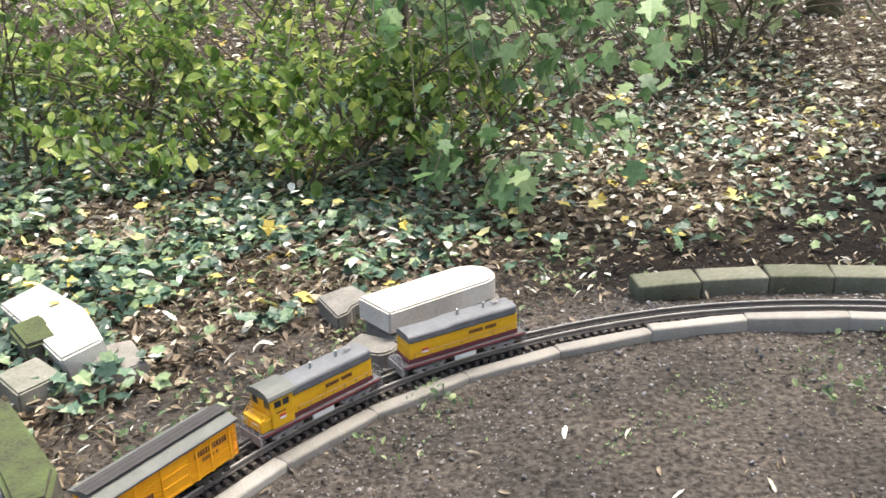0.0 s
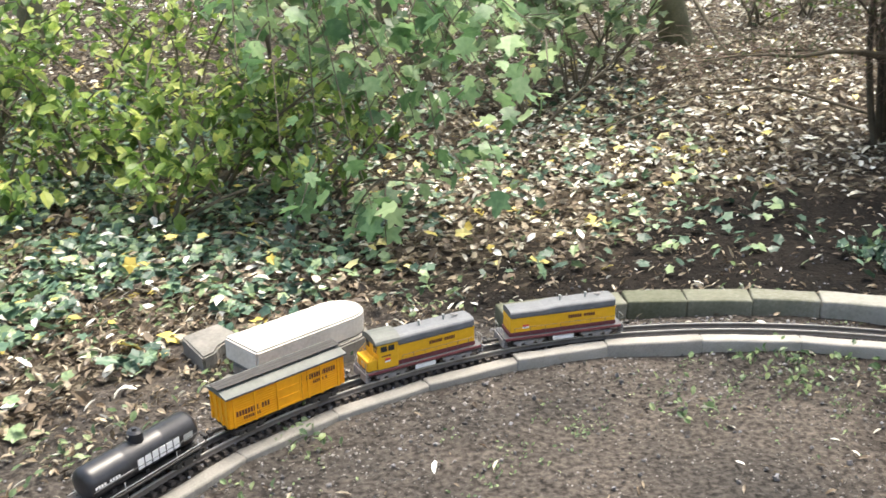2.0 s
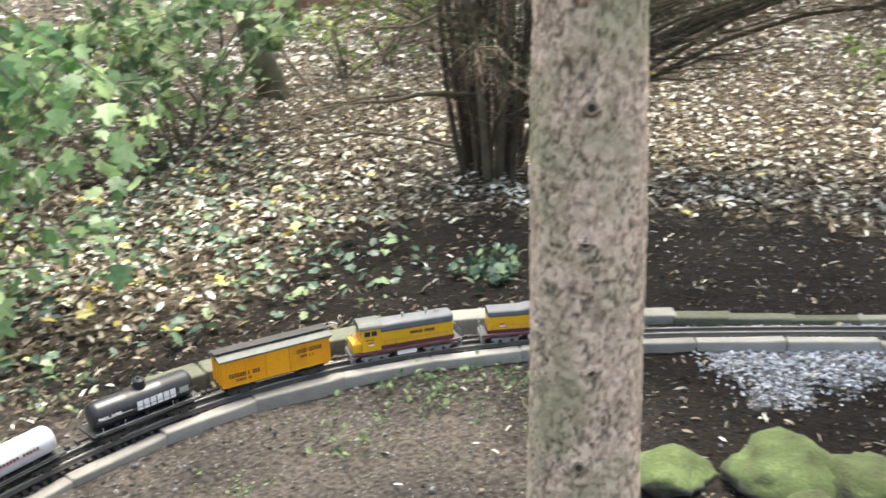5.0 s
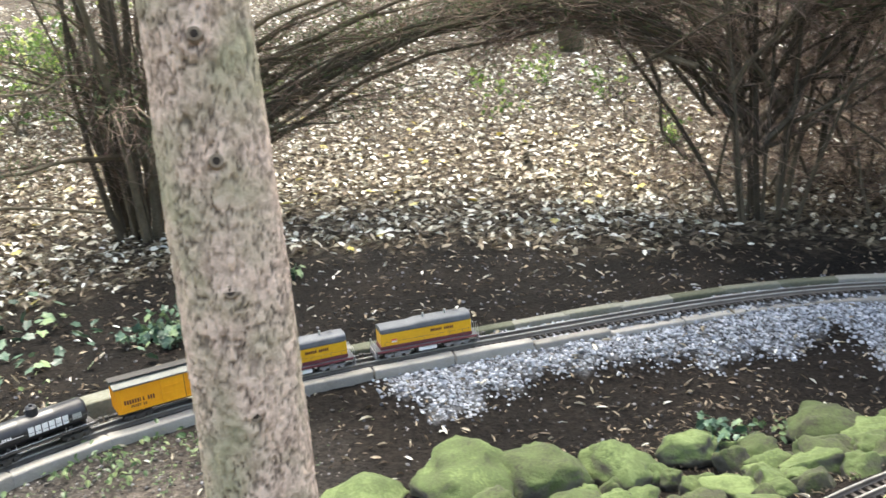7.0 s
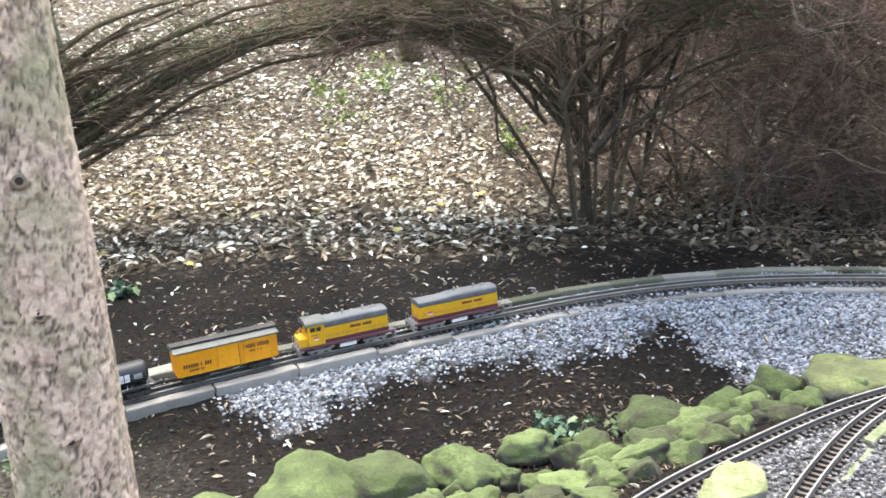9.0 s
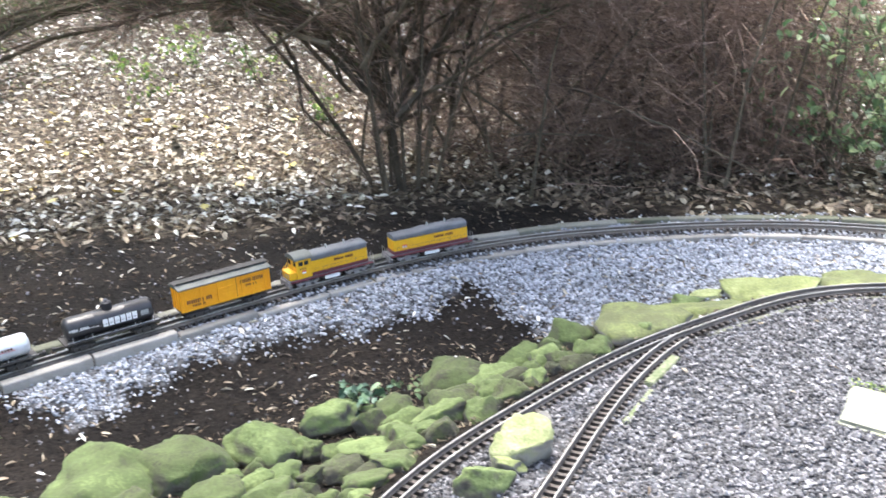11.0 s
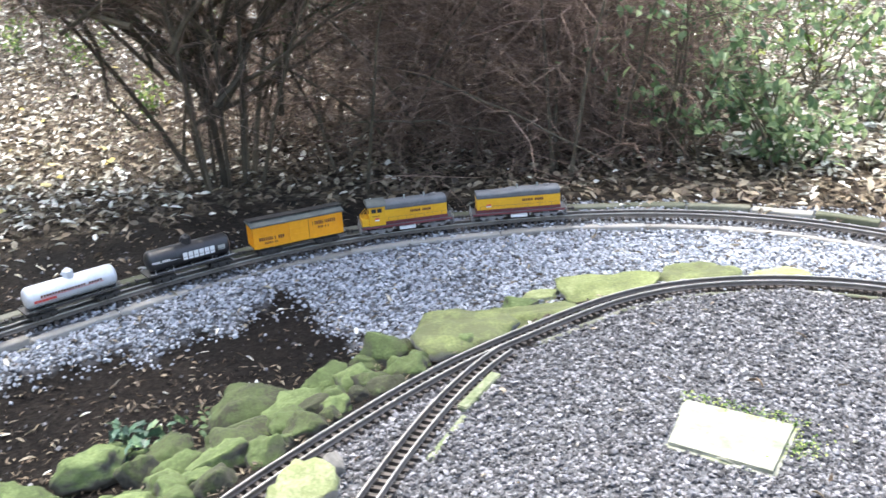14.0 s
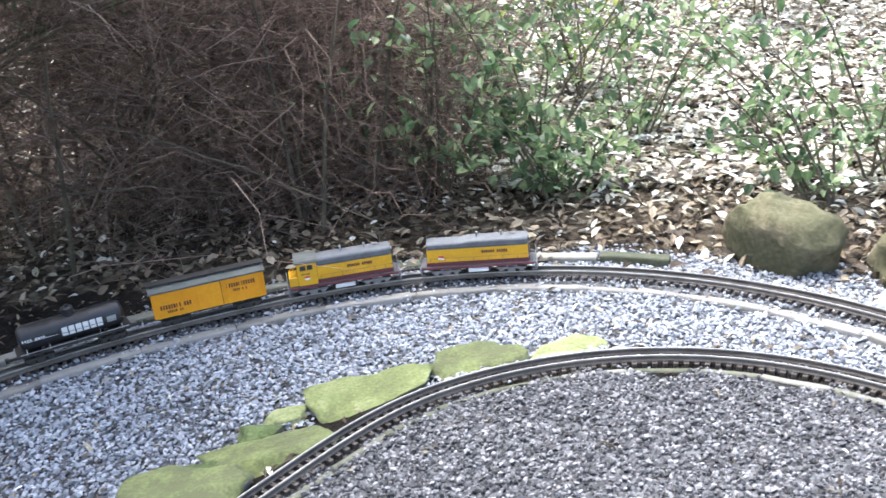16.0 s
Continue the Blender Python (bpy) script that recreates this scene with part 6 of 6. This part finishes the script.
            along_limbs.append((p.x + rr.gauss(0, .07), p.y + rr.gauss(0, .07), p.z + rr.gauss(0.03, .05)))
    fuzz = np.array(along_limbs)
    n = len(fuzz)
    tagged(scatter("foliage", LEAF_V, LEAF_F, fuzz, turns_of(RNG.uniform(0, 6.28, n), RNG.normal(.2, .6, n), RNG.normal(0, .6, n)), np.c_[RNG.uniform(.025, .06, n), RNG.uniform(.006, .013, n), np.full(n, .015)], M_YEW, Y), kind="stuff")
    cp = np.concatenate(cp)
    n = len(cp)
    tagged(scatter("needles", LEAF_V, LEAF_F, cp, turns_of(RNG.uniform(0, 6.28, n), RNG.normal(.2, .5, n), RNG.normal(0, .6, n)), np.c_[RNG.uniform(.05, .13, n), RNG.uniform(.015, .03, n), np.full(n, .03)], M_YEW, Y), kind="stuff")
    Y.matrix_basis = pose(x, y, g)
    return Y


ARCH = [(3.5, 4.7, .4), (3.89, 4.36, .69), (4.16, 3.99, .97), (4.38, 3.63, 1.11), (4.55, 3.29, 1.17), (4.64, 2.86, 1.23), (4.68, 2.5, 1.21), (4.85, 2.15, 1.02), (5.15, 1.9, .55)]
DROOP = [(4.68, 2.5, 1.24), (4.85, 2.38, 1.08), (4.93, 2.30, .78), (4.95, 2.30, .5), (5.0, 2.19, .35), (5.06, 2.08, .27)]
yew("old dark yew with a sheaf of bare stems and arching limbs", 3.27, 4.9, 30, [
    ((3.5, 4.7, .5), (4.9, 3.7, 1.25), .25, .03), ((3.5, 4.8, .7), (5.0, 4.0, 1.35), .2, .026), ((3.5, 4.75, .4), (4.4, 3.9, 1.2), .1, .024), ((3.5, 4.8, .9), (4.6, 3.4, 1.45), .15, .024), ((3.5, 4.8, .6), (4.2, 4.2, 1.3), .1, .02),
    ((3.55, 4.7, .8), (5.6, 3.0, 1.32), .22, .022), ((3.4, 4.9, .8), (2.6, 4.6, 1.5), .1, .02), ((3.4, 4.9, .5), (2.4, 5.2, 1.3), .1, .018), ((3.3, 4.8, .5), (2.0, 4.9, .55), .05, .012)],
    # the third needle clump is unseen, added overhead to shade the soil
    11, [((3.4, 4.8, 2.1), (1.3, 1.3, .45), 6000), ((4.7, 3.8, 1.6), (.9, .9, .25), 1300), ((3.5, 2.7, 2.5), (1.3, 1.2, .3), 4200)], 3400, [((3.5, 4.75, .55), (4.6, 3.7, 1.05), 16), ((3.5, 4.75, .6), (5.0, 3.9, 1.2), 8), ((3.4, 4.8, .6), (2.7, 4.7, 1.1), 6), ((3.5, 4.8, .6), (3.3, 4.2, 1.4), 8), ((3.2, 4.85, .5), (2.6, 4.3, .95), 5)], 0.24, (0.010, 0.032), [(ARCH, .02, 7), (ARCH[:6], .026, 5)], 0.24)
yew("dark yew with brown stems leaning over the track", 5.2, 1.82, 13, [
    ((5.1, 1.95, .6), (4.9, 3.2, 1.28), .2, .022), ((5.1, 1.95, .8), (4.8, 3.7, 1.32), .22, .02), ((5.1, 1.95, .9), (5.3, 3.0, 1.15), .2, .016), ((5.2, 1.8, .5), (5.1, .9, 1.3), .15, .02), ((5.2, 1.8, .7), (4.8, 1.1, 1.5), .1, .018),
    ((5.0, 2.9, 1.32), (5.05, 2.55, .45), .12, .010), ((5.2, 1.9, .4), (5.9, 1.2, 1.3), .1, .018), ((5.2, 1.9, .7), (4.6, 2.4, 1.5), .1, .018), ((5.2, 1.9, .5), (5.6, 2.6, 1.4), .1, .016)],
    # needle clumps above two metres are unseen, added to shade gravel and brush
    12, [((5.2, 1.9, 1.8), (.9, .9, .4), 2200), ((5.1, 1.25, 2.4), (1.35, 1.3, .55), 11000), ((4.35, 1.25, 2.55), (.95, .9, .3), 6000), ((5.3, 1.2, 1.35), (.6, .7, .3), 700), ((5.0, 2.9, 1.45), (.5, .7, .2), 900)], 5200, [((5.1, 1.95, 1.0), (5.0, 3.3, 1.3), 10), ((5.15, 1.9, .95), (4.9, 1.0, 1.4), 7), ((5.2, 1.9, .5), (5.8, 1.0, 1.2), 9), ((5.2, 1.9, .6), (5.7, 2.6, 1.25), 7), ((5.0, 2.6, 1.25), (4.8, 3.6, 1.22), 5)], 0.27, (0.005, 0.019), [(DROOP, .02, 1), (ARCH[:3:-1], .015, 6)], 0.42, 0.17)


def brush(x, y, rx, ry, tall, n, seed):
    """A dense heap of dry brown twigs."""
    B = thing("dry_brush", "dense tangle of dry brown twigs behind the setts", "brush", "dry brush of the wood")
    st = np.c_[RNG.normal(0, rx * 0.5, n), RNG.normal(0, ry * 0.5, n), tall * RNG.random(n) ** 0.8]
    d = RNG.normal(0, 1, (n, 3)) * (1, 1, 0.55)
    d[:, 2] += 0.25
    twig_cloud("brushwood", st, unit(d), RNG.uniform(0.15, 0.75, n), RNG.uniform(0.001, 0.0036, n), M_TWIG, B, 0.25)
    rr = random.Random(seed)
    for k in range(12):
        pts = stem_points(rr.gauss(0, rx * 0.5), rr.gauss(0, ry * 0.5), -0.03, rr.uniform(0, 6.28), rr.uniform(0, 0.7), rr.uniform(0.9, 1.7), rr, 0.4, 6)
        part("stem", tube(bmesh.new(), pts, [0.011 * (1 - 0.13 * i) for i in range(6)], 6), M_STEM, B)
    B.matrix_basis = pose(x, y, float(height([(x, y)])[0]))


for k, (x, y, rx, ry, tall, n) in enumerate([(5.75, 0.9, .5, .6, 1.4, 2600), (5.85, 0.25, .5, .55, 1.4, 2600), (5.95, -0.3, .45, .45, 1.2, 1700), (6.6, 1.2, .7, .7, 1.5, 2600), (6.7, 0.3, .7, .7, 1.5, 2600), (6.1, 1.9, .6, .6, 1.3, 1600)]):
    brush(x, y, rx, ry, tall, n, 90 + k)

# ---- trees and fallen branches of the wood ----
def wood_tree(x, y, rad, tall, seed, lean=0.05, way=None):
    rr = random.Random(seed)
    T = thing("woodland_tree", "slender woodland tree with grey-brown bark", "tree", "trees of the wood")
    a = rr.uniform(0, 6.28) if way is None else way
    main = stem_points(0, 0, -0.1, a, lean, tall, rr, 0.05, 8)
    part("trunk", tube(bmesh.new(), main, [rad * (1.25 if i == 0 else 1 - 0.09 * i) for i in range(8)], 12), M_MTRUNK, T, "", True)
    lp = []
    for k in range(9):
        p = main[rr.randint(3, 7)]
        lim = stem_points(*p, rr.uniform(0, 6.28), rr.uniform(0.5, 1.1), tall * 0.35, rr, 0.2, 5)
        part("limb", tube(bmesh.new(), lim, [rad * 0.35 * (1 - 0.2 * i) for i in range(5)], 6), M_STEM, T)
        for q in lim[1:]:
            for _ in range(26):
                lp.append((q[0] + rr.gauss(0, .35), q[1] + rr.gauss(0, .35), q[2] + rr.gauss(0, .3)))
    lp = np.array(lp)
    n = len(lp)
    sz = RNG.uniform(.07, .13, n)
    tagged(scatter("crown", LOBED_V, LOBED_F, lp, turns_of(RNG.uniform(0, 6.28, n), RNG.normal(.3, .4, n), RNG.normal(0, .5, n)), np.c_[sz, sz, sz], M_LEAF, T), kind="stuff")
    T.matrix_basis = pose(x, y, float(height([(x, y)])[0]))


# trees behind and beside the camera are unseen, added for surrounding shade
for k, (x, y, rad, tall, lean) in enumerate([(0.4, 8.5, .09, 5.5, .1), (-2.5, 8.0, .1, 6, .05), (7.5, 9.5, .12, 6, .08), (10.5, 6.5, .13, 6.5, .04), (13.5, 3.5, .12, 6.5, .06), (17.5, 0.5, .12, 6, .05),
                                             (15.0, -9.5, .12, 6, .05), (-5.5, 5.0, .12, 6, .05), (-5.0, -1.0, .13, 6, .04), (-3.0, -5.5, .13, 6, .05), (2.5, -7.0, .13, 6, .05), (-0.9, 11.5, .12, 6.5, .05), (4.5, 12.0, .12, 6.5, .05), (14.0, 9.0, .14, 7, .05)]):
    wood_tree(x, y, rad, tall, 131 + k, lean)
wood_tree(2.82, 7.7, .12, 5.5, 130, .26, 2.78)



def branch(label, pts, rad, seed):
    rr = random.Random(seed)
    g = [(p[0], p[1], float(height([(p[0], p[1])])[0]) + p[2]) for p in pts]
    o = Vector(g[0])
    fine = []
    for a, b in zip(g, g[1:]):
        for u in np.arange(0, 1, 0.25):
            fine.append(tuple(Vector(a).lerp(Vector(b), u) - o + Vector((rr.gauss(0, .012), rr.gauss(0, .012), rr.gauss(0, .008)))))
    ob = part("fallen_branch", tube(bmesh.new(), fine, [rad * (1 - 0.75 * i / len(fine)) for i in range(len(fine))], 7), M_STEM)
    ob.matrix_basis = pose(*o)
    return tagged(ob, label, "branch", "fallen branches")


branch("thin bare branch lying across the leaf litter", [(3.4, 5.3, .02), (2.9, 5.7, .14), (2.3, 5.6, .16), (1.6, 5.3, .08), (1.1, 5.0, .02)], .012, 1)
branch("short dark branch propped in the leaf litter", [(2.75, 7.4, .5), (2.85, 6.9, .22), (3.0, 6.3, .01)], .02, 2)
branch("long grey branch leaning in the dry brush", [(5.5, 0.9, .55), (5.3, 0.3, .35), (5.15, -0.4, .06)], .008, 3)
branch("pale bare branch leaning in the dry brush", [(5.35, 1.2, .3), (5.3, 0.7, .32), (5.25, 0.2, .24)], .006, 4)
branch("broken stub in the leaf litter", [(5.6, 3.7, -.02), (5.61, 3.7, .08), (5.62, 3.69, .14)], .05, 5)


def board_fence(x, y, yaw, n):
    """A low fence of upright boards on two rails."""
    B = thing("board_fence", "low red-brown board fence at the edge of the wood", "fence")
    for k in range(n):
        part("board", boxed(k * 0.15, k * 0.15 + 0.142, -0.012, 0.012, 0.03, 0.52 + 0.01 * (k % 3), bevel=0.004), M_PLANK, B)
    for z in (0.12, 0.4):
        part("rail", boxed(0, n * 0.15, 0.0125, 0.05, z, z + 0.07, bevel=0.004), M_PLANK, B)
    B.matrix_basis = pose(x, y, float(height([(x, y)])[0]), 0, 0, yaw)


board_fence(4.2, 13.9, -18, 15)

motions()
